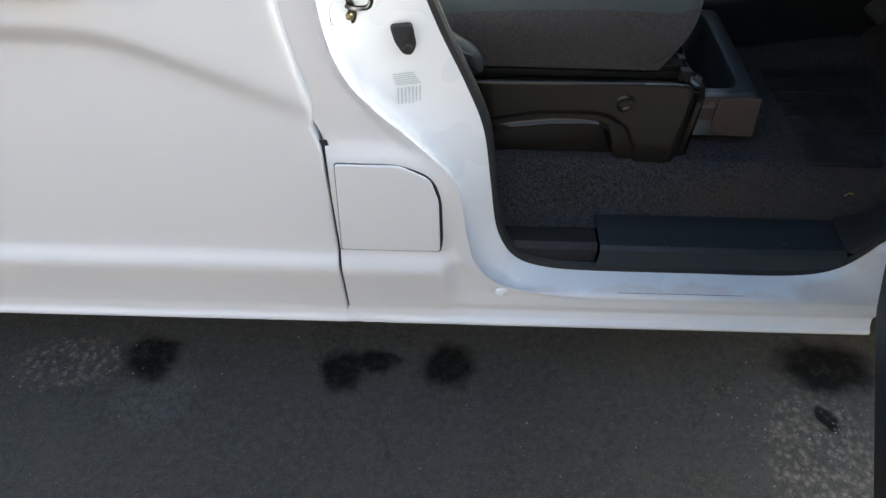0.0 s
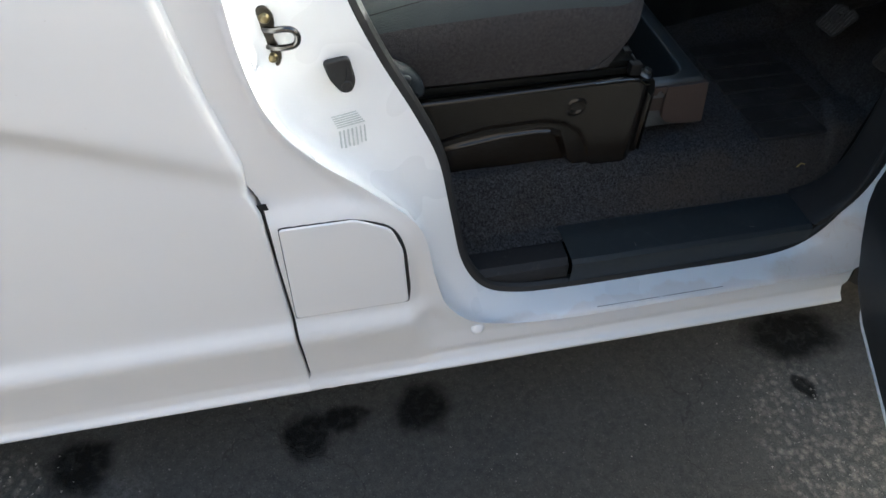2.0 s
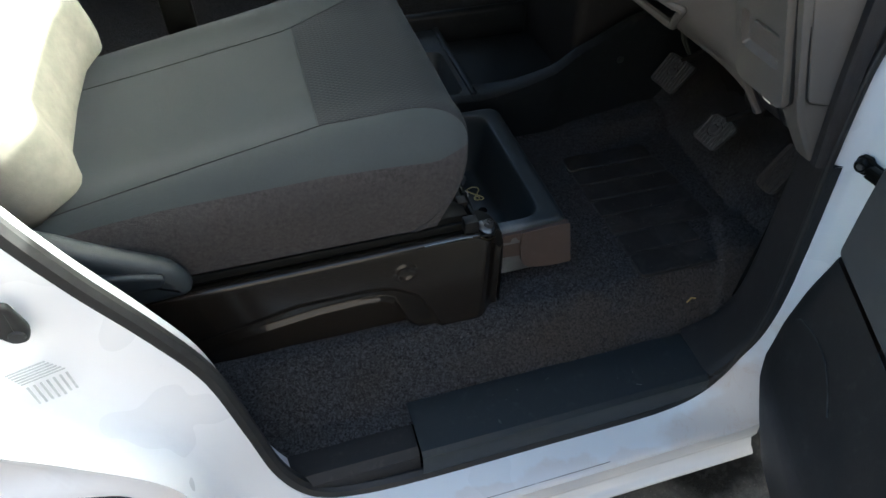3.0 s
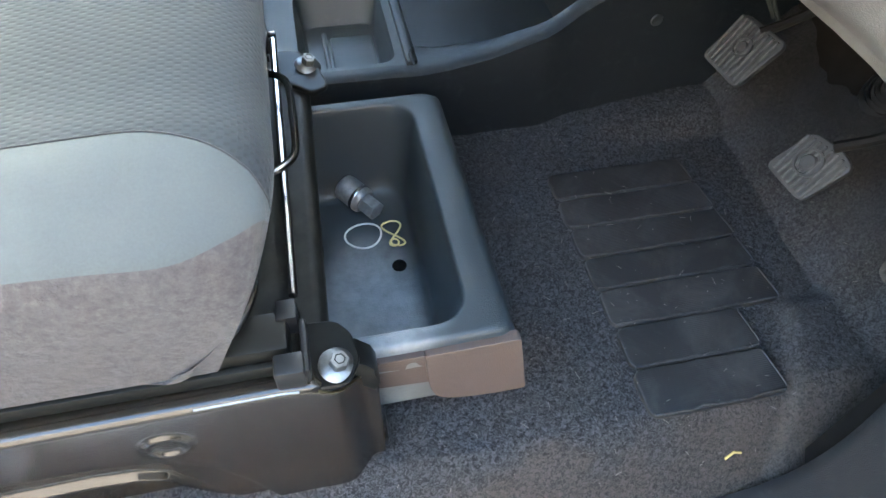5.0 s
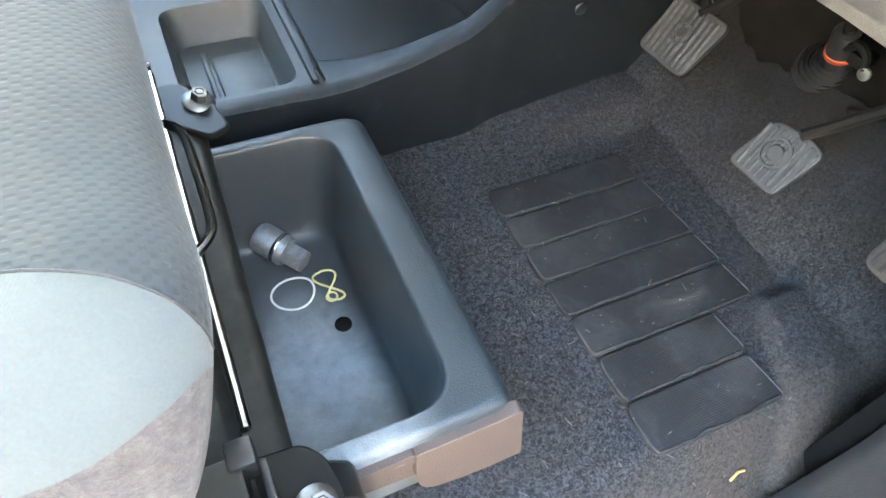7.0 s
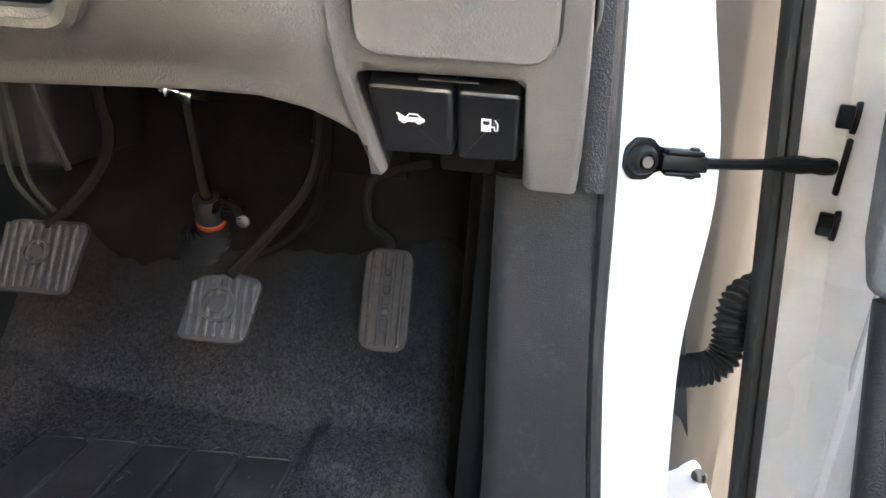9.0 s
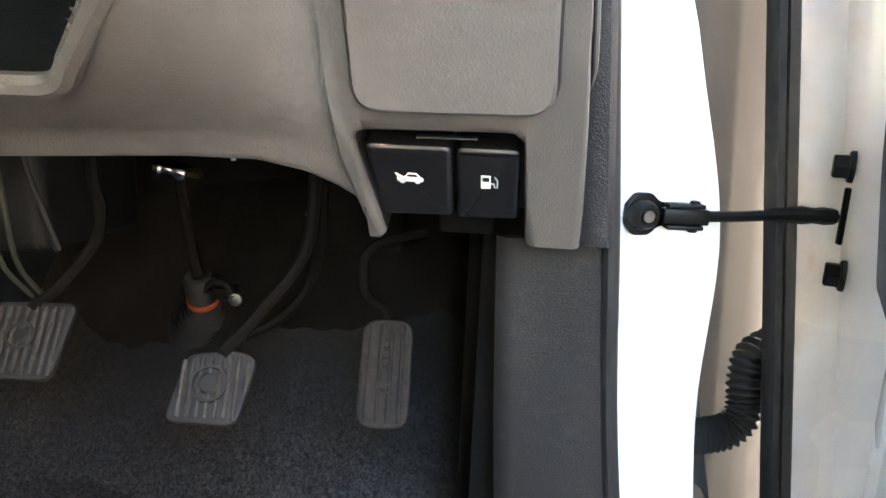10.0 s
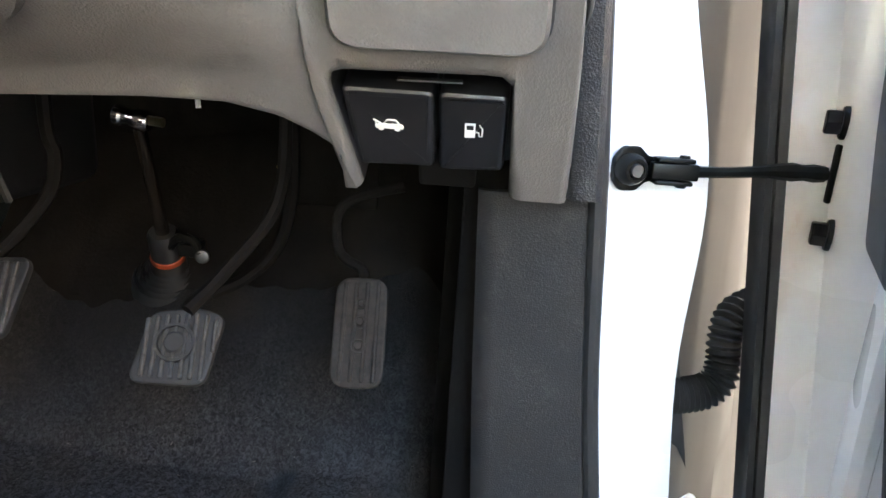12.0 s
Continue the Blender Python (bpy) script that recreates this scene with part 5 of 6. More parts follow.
# ---- storage tray in front of the seat ----
def build_tray():
    tray = thing("storage_tray", "open blue-black plastic storage tray in front of the seat base", "tray", at=(0.53, 1.21, 0.53))
    x0, x1, y0, y1, zt = 0.428, 0.594, 1.072, 1.381, 0.650

    def ring(x0, x1, y0, y1, r, z):
        return [(x, y, z) for x, y in round_poly([(x0, y0), (x1, y0), (x1, y1), (x0, y1)], [r * 0.2, r, r, r * 0.2], 8)]
    rows = [ring(x0 + 0.0, x1 + 0.020, y0 + 0.006, y1 + 0.004, 0.010, 0.548), ring(x0 + 0.0, x1 + 0.012, y0 + 0.002, y1 + 0.004, 0.012, 0.59),
            ring(x0, x1 + 0.006, y0 - 0.001, y1 + 0.002, 0.014, 0.63),
            ring(x0, x1 + 0.002, y0, y1, 0.016, zt - 0.006),
            ring(x0 + 0.001, x1 - 0.003, y0 + 0.003, y1 - 0.003, 0.018, zt - 0.001),
            ring(x0 + 0.003, x1 - 0.008, y0 + 0.007, y1 - 0.007, 0.020, zt),
            ring(x0 + 0.006, x1 - 0.0290, y0 + 0.0150, y1 - 0.0135, 0.034, zt),
            ring(x0 + 0.007, x1 - 0.0305, y0 + 0.0162, y1 - 0.0147, 0.034, zt - 0.0006),
            ring(x0 + 0.007, x1 - 0.0318, y0 + 0.0174, y1 - 0.0158, 0.034, zt - 0.0028),
            ring(x0 + 0.007, x1 - 0.0335, y0 + 0.0190, y1 - 0.0175, 0.034, zt - 0.014),
            ring(x0 + 0.007, x1 - 0.0420, y0 + 0.0300, y1 - 0.0260, 0.032, zt - 0.092),
            ring(x0 + 0.008, x1 - 0.0455, y0 + 0.0350, y1 - 0.0300, 0.028, zt - 0.107),
            ring(x0 + 0.010, x1 - 0.0510, y0 + 0.0410, y1 - 0.0360, 0.026, zt - 0.1120),
            ring(x0 + 0.014, x1 - 0.062, y0 + 0.054, y1 - 0.044, 0.022, zt - 0.1138),
            ring(x0 + 0.030, x1 - 0.080, y0 + 0.080, y1 - 0.080, 0.01, zt - 0.1145)]
    bm = loft(rows, True)
    bm.verts.ensure_lookup_table()
    n = len(rows[0])
    bm.faces.new([bm.verts[len(bm.verts) - n + i] for i in range(n)])
    body = part("bin", bm, TRAY_FLOOR, tray, "rounded blue-black bin", 50)
    # taupe end skirt with a notch
    sk = round_poly([(0.5215, 0.642), (0.5235, 0.602), (0.5300, 0.566), (0.575, 0.556), (0.613, 0.557), (0.5985, 0.644)], [0.002, 0.010, 0.018, 0.02, 0.004, 0.004])
    m = Matrix(((1, 0, 0, 0), (0, 0, -1, 1.0755), (0, 1, 0, 0), (0, 0, 0, 1)))
    part("end_skirt", prism(sk, 0.010, 0.0006, 1, m), BROWN_PLASTIC, tray, "taupe plastic end skirt")
    sk2 = round_poly([(0.462, 0.640), (0.464, 0.592), (0.540, 0.586), (0.540, 0.640)], 0.002)
    part("end_tab", prism(sk2, 0.004, 0.001, 1, Matrix.Translation((0, 0.0005, 0)) @ m), BROWN_PLASTIC, tray, "taupe mounting tab")
    brow = round_poly([(0.468, 0.642), (0.480, 0.630), (0.505, 0.626), (0.5075, 0.634), (0.5135, 0.635), (0.5160, 0.629), (0.5215, 0.626), (0.5215, 0.642)], 0.0015, 3)
    part("skirt_brow", prism(brow, 0.009, 0.0004, 1, m), BROWN_PLASTIC, tray, "taupe upper edge with a small notch")
    for y in (1.15, 1.30):
        part("foot", box(0.49, 0.53, y - 0.012, y + 0.012, 0.516, 0.534, 0.002), BLACK_PLASTIC, tray)
    part("drain_hole", lathe([(0, 0.0002), (0.0066, 0.0004), (0.0074, 0.0010), (0.0080, 0)], Matrix.Translation((0.527, 1.238, 0.5365)), 20), DARK, tray, "black drain hole")


def build_tray_things():
    s = thing("socket_tool", "short steel socket adapter lying in the tray", "tool", at=(0.503, 1.333, 0.537))
    m = axis_to((0.484, 1.350, 0.551), (0.020, -0.026, -0.004)) @ pose(0, 0, -0.004) @ Matrix.Scale(1.42, 4)
    part("barrel", lathe([(0, 0), (0.0095, 0), (0.0108, 0.0015), (0.0108, 0.022), (0.0095, 0.024), (0, 0.024)], m, 24), DULL_STEEL, s)
    part("drive_square", hexa(0.0085, 0.014, m @ pose(0, 0, 0.0235), None, 6), DULL_STEEL, s)
    part("rim_groove", lathe([(0.0109, 0.016), (0.0113, 0.0168), (0.0113, 0.0182), (0.0109, 0.019)], m, 24), BRIGHT, s)
    w = thing("rubber_band", "pale round rubber band lying in the tray", "rubber band", "bands in the tray", at=(0.495, 1.286, 0.537))
    pts = [(0.4945 + 0.0200 * math.cos(a) * (1 + 0.03 * math.sin(2 * a)), 1.286 + 0.0175 * math.sin(a), 0.5376 + 0.0015 * math.sin(2 * a + 1)) for a in np.linspace(0, 2 * math.pi, 40, endpoint=False)]
    part("band", tube(pts, 0.0011, 6, True), WHITE_BAND, w)
    y = thing("rubber_band", "twisted yellow rubber band lying in the tray", "rubber band", "bands in the tray", at=(0.53, 1.278, 0.537))
    pts = []
    for a in np.linspace(0, 2 * math.pi, 60, endpoint=False):
        r = 1.0 if math.sin(a) > 0 else 0.72
        v = math.sin(a) * 0.021 * r
        h = math.sin(2 * a) * 0.0105 * r
        pts.append((0.529 + h + v * -0.16, 1.279 + v, 0.5376 + 0.0016 * (1 if math.cos(a) > 0 else 0.3)))
    part("band", tube(pts, 0.0011, 6, True), YELLOW_BAND, y)
    lp = [(0.5265 + 0.0050 * math.cos(a), 1.2690 + 0.0050 * math.sin(a), 0.5385) for a in np.linspace(0, 2 * math.pi, 20, endpoint=False)]
    part("loop", tube(lp, 0.0010, 6, True), YELLOW_BAND, y)


build_tray()
build_tray_things()


# ---- centre console ----
def build_console():
    c = thing("centre_console", "blue-black plastic centre console with an open cup tray", "console", at=(0.6, 1.58, 0.53))
    # side wall facing the driver
    xs = np.linspace(0.20, 1.16, 60)

    def lip(x):
        return table(x, [(0.2, 0.632), (0.56, 0.628), (0.58, 0.626), (0.62, 0.629), (0.68, 0.641), (0.74, 0.660), (0.80, 0.69), (0.9, 0.74), (1.2, 0.80)])
    rows = []
    for s in (0, 0.25, 0.5, 0.75, 0.93):
        rows.append([(x, 1.448 - 0.006 * s + 0.012 * float(step(0.74, 0.80, x)), 0.50 + s * (lip(x) - 0.50)) for x in xs])
    rows.append([(x, 1.443 + 0.012 * float(step(0.74, 0.80, x)), lip(x) - 0.003) for x in xs])
    rows.append([(x, 1.448 + 0.012 * float(step(0.74, 0.80, x)), lip(x)) for x in xs])
    rows.append([(x, 1.462 + 0.012 * float(step(0.74, 0.80, x)), lip(x) + 0.0005) for x in xs])
    part("side_wall", loft(rows), CONSOLE_PLASTIC, c, "", 50)
    # cup tray
    def ring(x0, x1, y0, y1, r, z):
        return [(x, y, z) for x, y in round_poly([(x0, y0), (x1, y0), (x1, y1), (x0, y1)], r, 6)]
    rows = [ring(0.30, 0.576, 1.455, 1.74, 0.004, 0.6265), ring(0.452, 0.566, 1.470, 1.640, 0.022, 0.6275), ring(0.455, 0.563, 1.473, 1.637, 0.02, 0.623), ring(0.460, 0.556, 1.482, 1.630, 0.018, 0.590), ring(0.464, 0.552, 1.487, 1.626, 0.014, 0.586)]
    bm = loft(rows, True)
    bm.verts.ensure_lookup_table()
    n = len(rows[0])
    bm.faces.new([bm.verts[len(bm.verts) - n + i] for i in range(n)])
    tr = part("cup_tray", bm, CUP_PLASTIC, c, "shallow cup tray")
    part("divider", box(0.484, 0.490, 1.488, 1.60, 0.585, 0.594, 0.002), CUP_PLASTIC, tr)
    part("tray_pad", box(0.494, 0.550, 1.492, 1.595, 0.585, 0.589, 0.003), CUP_PLASTIC, tr)
    # open bin ahead of it and the stack behind
    shelf = [(0.585, 0.045), (0.61, 0.032), (0.66, 0.020), (0.74, 0.008), (0.82, 0.001), (1.16, 0.001)]
    bx = np.linspace(0.585, 1.16, 40)
    by = [1.462 + 0.012 * float(step(0.74, 0.80, x)) for x in bx]
    rows = [[(x, y, lip(x) + 0.0005) for x, y in zip(bx, by)], [(x, y + table(x, shelf) * 0.8, lip(x) + 0.0005) for x, y in zip(bx, by)], [(x, y + table(x, shelf), lip(x) - 0.002) for x, y in zip(bx, by)], [(x, y + table(x, shelf) + 0.006, lip(x) - 0.012) for x, y in zip(bx, by)], [(x, max(1.50, y + table(x, shelf) + 0.012), 0.60) for x, y in zip(bx, by)], [(x, 1.72, 0.60) for x in bx]]
    part("bin", loft(rows), CONSOLE_PLASTIC, c)
    part("bin_wall", box(0.576, 0.590, 1.462, 1.74, 0.585, 0.632, 0.004), CONSOLE_PLASTIC, c)
    part("radio_housing", box(0.80, 1.16, 1.50, 1.95, 0.52, 1.02, 0.02, 3), BLACK_PLASTIC, c)
    part("far_wall", box(0.30, 0.80, 1.735, 1.76, 0.50, 0.66, 0.01, 3), CONSOLE_PLASTIC, c)
    part("back_box", box(-0.30, 0.40, 1.50, 1.76, 0.50, 0.66, 0.02, 3), DARK, c)
    part("clip", tube([(0.584, 1.478, 0.637), (0.580, 1.462, 0.642), (0.583, 1.452, 0.634)], 0.0022, 6), CONSOLE_PLASTIC, c)
    part("screw", lathe([(0, 0.002), (0.007, 0.002), (0.008, 0)], axis_to((0.88, 1.452, 0.661), (0, -1, 0)), 14), ZINC, c)


def build_buckle():
    b = thing("seat_belt_buckle", "black seat belt buckle with a red button", "buckle", at=(0.09, 1.52, 0.70))
    m = look((0.095, 1.52, 0.865), (0.02, 1.9, 1.0)) @ pose(0, 0, 0, 90, 0, 0)
    part("stalk", box(0.080, 0.107, 1.512, 1.526, 0.64, 0.80, 0.006, 3), BLACK_STEEL, b)
    part("housing", box(0.070, 0.118, 1.505, 1.533, 0.78, 0.866, 0.008, 3), BLACK_STEEL, b)
    part("release_button", box(0.074, 0.114, 1.509, 1.520, 0.858, 0.872, 0.003, 2), RED, b, "red release button")


build_console()
build_buckle()


# ---- dashboard ----
def dash_x(z):
    """The rear face of the lower dashboard leans towards the driver as it rises."""
    return 0.853 - 0.68 * (min(z, 0.862) - 0.795) - 0.36 * max(0.0, z - 0.862)


def steepen(bm):
    """The face over the lever bay stands steeper than the bay itself."""
    for v in bm.verts:
        v.co.x += 0.32 * max(0.0, v.co.z - 0.862) * float(step(1.12, 1.055, v.co.y))
    return bm


def build_dash():
    d = thing("dashboard", "warm grey moulded lower dashboard with a fuse lid and release levers", "dashboard", at=(0.9, 1.5, 0.8))
    # knee panel: its lower edge runs level, then drops to the tip beside the levers
    ys = list(np.linspace(1.0490, 1.42, 94)) + list(np.linspace(1.43, 1.62, 12))

    def low(y):
        return table(y, [(1.03, 0.806), (1.045, 0.812), (1.060, 0.822), (1.075, 0.829), (1.10, 0.834), (1.14, 0.834), (1.25, 0.828), (1.62, 0.822)])
    def lean(y):
        return table(y, [(1.03, 0.68), (1.06, 0.70), (1.09, 1.0), (1.14, 1.6), (1.20, 2.0), (1.62, 2.0)])

    def bend(y):
        return table(y, [(1.03, 0.0), (1.06, 0.0), (1.14, 0.16), (1.20, 0.24), (1.62, 0.24)])
    rows = []
    for dz, dx in ((0.012, 0.05), (0.002, 0.012), (0.0, 0.004), (0.003, 0.0), (0.010, -0.002)):
        rows.append([(dash_x(low(y)) - 0.004 + dx, y, low(y) + dz) for y in ys])
    for t in list(np.linspace(0.03, 0.52, 30)) + [0.6, 0.7, 0.8, 0.9, 1.0]:
        rows.append([(dash_x(low(y)) - 0.006 - lean(y) * t * (1.04 - low(y)) + bend(y) * t * t, y, low(y) + 0.01 + t * (1.04 - low(y))) for y in ys])
    def in_pocket(p):
        return 0.866 < p.z < 0.925 and 1.168 - 1.09 * (p.z - 0.867) < p.y < 1.40
    bm = loft(rows)
    bmesh.ops.delete(bm, geom=[f for f in bm.faces if in_pocket(f.calc_center_median())], context="FACES")
    knee_part = part("knee_panel", steepen(bm), GREY_PLASTIC, d, "warm grey knee panel", 50)
    # lever and lid housing, standing a little proud
    # local axes of the face: x to the near side, y up along the face, z into the dash
    F = Matrix(((0, -0.5623, 0.8269, 0.853), (-1, 0, 0, 1.0), (0, 0.8269, 0.5623, 0.795), (0, 0, 0, 1)))
    # near leg, far leg, bridge and the face above
    def slab(pts, r, depth, lift=0.0, bev=0.004):
        return prism(round_poly(pts, r, 5), depth, bev, 3, F @ Matrix.Translation((0, 0, -lift)))
    # housing round the lever bay, which is open at its lower side
    def resample(pts, n):
        d = [0.0]
        for p, q in zip(pts[:-1], pts[1:]):
            d.append(d[-1] + math.hypot(q[0] - p[0], q[1] - p[1]))
        t = np.linspace(0, d[-1], n)
        return list(zip(np.interp(t, d, [p[0] for p in pts]), np.interp(t, d, [p[1] for p in pts])))
    outer = [resample(k, 12) for k in ([(-0.046, 0.0), (-0.052, 0.034), (-0.056, 0.062), (-0.057, 0.10)], [(-0.057, 0.10), (-0.059, 0.20), (-0.060, 0.30)], [(-0.060, 0.30), (0.050, 0.30)], [(0.050, 0.30), (0.060, 0.11), (0.068, 0.0)])]
    inner = [resample(k, 12) for k in ([(-0.038, 0.0), (-0.0430, 0.030), (-0.0475, 0.056)], [(-0.0475, 0.056), (-0.048, 0.063), (-0.0455, 0.068), (-0.0405, 0.0695)], [(-0.0405, 0.0695), (0.027, 0.071), (0.032, 0.070), (0.0345, 0.066)], [(0.0345, 0.067), (0.036, 0.04), (0.038, 0.0)])]
    outer, inner = [p for k in outer for p in k], [p for k in inner for p in k]

    def ring(pts, other, move, z):
        out = []
        for p, q in zip(pts, other):
            dx, dy = q[0] - p[0], q[1] - p[1]
            L = max(1e-6, math.hypot(dx, dy))
            out.append(F @ Vector((p[0] + dx / L * move, p[1] + dy / L * move, z)))
        return out
    rows = [ring(outer, inner, 0, 0.05), ring(outer, inner, 0, 0.001), ring(outer, inner, 0.0015, -0.003), ring(outer, inner, 0.004, -0.004), ring(outer, inner, 0.0055, -0.004)]
    rows += [ring(inner, outer, 0.0085, -0.004), ring(inner, outer, 0.007, -0.004), ring(inner, outer, 0.0035, -0.0034), ring(inner, outer, 0.0012, -0.0018), ring(inner, outer, 0.0002, 0.0006), ring(inner, outer, 0.0, 0.003)]
    liner = [ring(inner, outer, 0.0004, 0.0026), ring(inner, outer, -0.0002, 0.0034), ring(inner, outer, 0, 0.034)]
    bm = loft(rows)
    for col in (0, -1):
        bm.faces.new([bm.verts.new(r[col]) for r in rows])
    part("lever_housing", steepen(bm), GREY_PLASTIC, d, "warm grey housing round the levers", 50)
    part("bay_liner", loft(liner), GLOSS_BLACK, d, "black liner of the lever bay")
    part("lever_bay", slab([(-0.050, -0.004), (0.042, -0.004), (0.042, 0.08), (-0.050, 0.08)], 0.004, 0.01, -0.030, 0.001), GLOSS_BLACK, d, "dark lever bay")
    def frame_ring(pts, r, z):
        return [F @ Vector((x, y, z)) for x, y in round_poly(pts, r, 6)]
    la = [(-0.043, 0.086), (0.047, 0.087), (0.041, 0.26), (-0.046, 0.26)]
    lb = [(-0.041, 0.088), (0.045, 0.089), (0.039, 0.258), (-0.044, 0.258)]
    pa = [(-0.034, 0.146), (0.033, 0.146), (0.031, 0.204), (-0.036, 0.204)]
    pb = [(-0.031, 0.150), (0.030, 0.150), (0.028, 0.200), (-0.033, 0.200)]
    rows = [frame_ring(la, 0.014, -0.003), frame_ring(la, 0.014, -0.009), frame_ring(lb, 0.013, -0.0115), frame_ring(pa, 0.008, -0.0115), frame_ring(pa, 0.007, -0.0105), frame_ring(pb, 0.005, -0.0046)]
    bm = loft(rows, True)
    bm.faces.new([bm.verts.new(p) for p in rows[-1]])
    lid = part("fuse_lid", steepen(bm), GREY_PLASTIC, d, "grained grey fuse box lid with a finger pocket", 40)
    part("pocket_bar", steepen(slab([(-0.018, 0.168), (0.026, 0.168), (0.027, 0.188), (-0.020, 0.188)], 0.003, 0.003, 0.0075, 0.001)), GREY_PLASTIC, lid)
    part("lid_gap", steepen(slab([(-0.0448, 0.0843), (0.0488, 0.0853), (0.0425, 0.262), (-0.0478, 0.262)], [0.016, 0.016, 0.008, 0.008], 0.004, 0.0042, 0.0005)), RUBBER, d, "dark gap round the lid")
    for xa, xb, nm, txt in ((-0.0455, -0.0012, "bonnet", "bonnet release lever with a white car symbol"), (0.0010, 0.0342, "fuel", "fuel flap release lever with a white pump symbol")):
        lv = part("release_lever", slab([(xa + (0.004 if nm == "bonnet" else 0), 0.0065), (xb, 0.0080), (xb, 0.0545), (xa, 0.0545)], 0.004, 0.030, -0.007, 0.0030), GLOSS_BLACK, d, "satin black " + txt, 25)
        sym = bmesh.new()
        S = F @ Matrix.Translation(((xa + xb) / 2, 0.0345, 0.0064)) @ Matrix.Scale(0.70, 4)
        if nm == "bonnet":
            prism([(-0.0092, -0.0030), (0.0098, -0.0030), (0.0104, -0.0014), (0.0098, 0.0006), (0.0060, 0.0010), (-0.0040, 0.0010), (-0.0092, 0.0002), (-0.0098, -0.0012)], 0.0008, 0, 1, S, sym)
            for bar in ([(-0.0044, 0.0008), (-0.0014, 0.0046), (-0.0004, 0.0046), (-0.0032, 0.0008)], [(-0.0014, 0.0039), (-0.0014, 0.0048), (0.0050, 0.0048), (0.0050, 0.0039)], [(0.0044, 0.0048), (0.0052, 0.0048), (0.0082, 0.0008), (0.0068, 0.0008)], [(-0.0110, 0.0040), (-0.0103, 0.0047), (-0.0050, 0.0012), (-0.0062, 0.0008)], [(-0.0098, 0.0028), (-0.0088, 0.0030), (-0.0084, 0.0004), (-0.0094, 0.0004)]):
                prism(bar, 0.0008, 0, 1, S, sym)
            for cx in (-0.0056, 0.0058):
                prism([(cx + 0.0022 * math.cos(a), -0.0030 + 0.0020 * math.sin(a)) for a in np.linspace(0, 2 * math.pi, 12, endpoint=False)], 0.0008, 0, 1, S, sym)
        else:
            prism([(-0.0055, -0.006), (0.0018, -0.006), (0.0018, 0.006), (-0.0055, 0.006)], 0.0008, 0, 1, S, sym)
            own = tube([(0.002, -0.001, 0), (0.0042, -0.001, 0), (0.0046, -0.0045, 0), (0.0066, -0.0045, 0), (0.0068, 0.002, 0), (0.0046, 0.0055, 0)], 0.0006, 6)
            own.transform(S)
            join(sym, own)
        part("symbol", sym, WHITE_INK, lv, "white printed symbol")
        if nm == "fuel":
            win = prism([(-0.0042, 0.0012), (0.0006, 0.0012), (0.0006, 0.0046), (-0.0042, 0.0046)], 0.0008, 0, 1, F @ Matrix.Translation(((xa + xb) / 2, 0.0345, 0.0060)) @ Matrix.Scale(0.70, 4))
            part("symbol_window", win, GLOSS_BLACK, lv)
    # metal bar shaped as the glint at the top of the bay
    part("bay_glint", slab([(-0.018, 0.0605), (0.012, 0.0610), (0.012, 0.0620), (-0.018, 0.0615)], 0.0002, 0.003, -0.006, 0.0003), ZINC, d, "bright bar standing in for a glint above the levers")
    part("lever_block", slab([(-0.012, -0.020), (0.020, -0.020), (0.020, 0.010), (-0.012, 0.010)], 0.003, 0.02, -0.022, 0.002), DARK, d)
    # pocket under the column, at the far side of the knee panel
    def knee(y, z):
        t = (z - low(y) - 0.01) / (1.04 - low(y))
        return dash_x(low(y)) - 0.006 - lean(y) * t * (1.04 - low(y)) + bend(y) * t * t
    edge = round_poly([(1.168, 0.866), (1.40, 0.866), (1.40, 0.925), (1.104, 0.925)], [0.014, 0.01, 0.01, 0.01], 6)
    rows = [[(knee(y, z) + d, 1.27 + (y - 1.27) * (1 - 0.4 * d), z + 0.006 * d) for y, z in edge] for d in (0.0, 0.03, 0.075)]
    bm = loft(rows, True)
    bm.faces.new([bm.verts.new(p) for p in rows[-1]])
    pocket = part("column_pocket", bm, DARK_PLASTIC, knee_part, "dark open pocket under the column")
    part("pocket_lip", tube([(knee(y, z) - 0.001, y, z) for y, z in edge], 0.006, 8, True), GREY_PLASTIC, pocket, "grey lip of the pocket")
    # end of the dash beside the door and its upper body
    rows = []
    for z in np.linspace(0.796, 1.06, 10):
        rows.append([(dash_x(z) + dx, 0.934 + 0.09 * (z - 0.795) - dy, z) for dx, dy in ((0.0, 0.0), (0.006, 0.003), (0.03, 0.004), (0.12, 0.004))])
    cover = part("end_cover", loft(rows), GREY_PLASTIC, d, "grey dash end cover")
    m = Matrix(((1, 0, 0, 0), (0, 0.09, -1, 0.859), (0, 1, 0, 0), (0, 0, 0, 1)))
    side = [(0.806, 0.882), (0.846, 0.872), (0.846, 1.045), (0.748, 1.045)]
    part("panel_gap", prism(round_poly([(0.8045, 0.880), (0.8475, 0.870), (0.8475, 1.046), (0.746, 1.046)], 0.010), 0.0012, 0.0003, 1, m), RUBBER, cover, "dark gap round the end panel")
    part("end_panel", prism(round_poly(side, 0.010), 0.003, 0.0012, 2, m), GREY_PLASTIC, cover, "grey end panel of the dashboard")
    bm = box(0.70, 1.14, 0.93, 2.34, 1.0, 1.20, 0.05, 4)
    part("top_pad", bm, BLACK_PLASTIC, d, "black dash top")
    part("far_half", box(0.74, 1.14, 1.62, 2.34, 0.80, 1.02, 0.03, 3), BLACK_PLASTIC, d)
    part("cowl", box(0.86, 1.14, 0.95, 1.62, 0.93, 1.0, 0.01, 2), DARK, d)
    return d


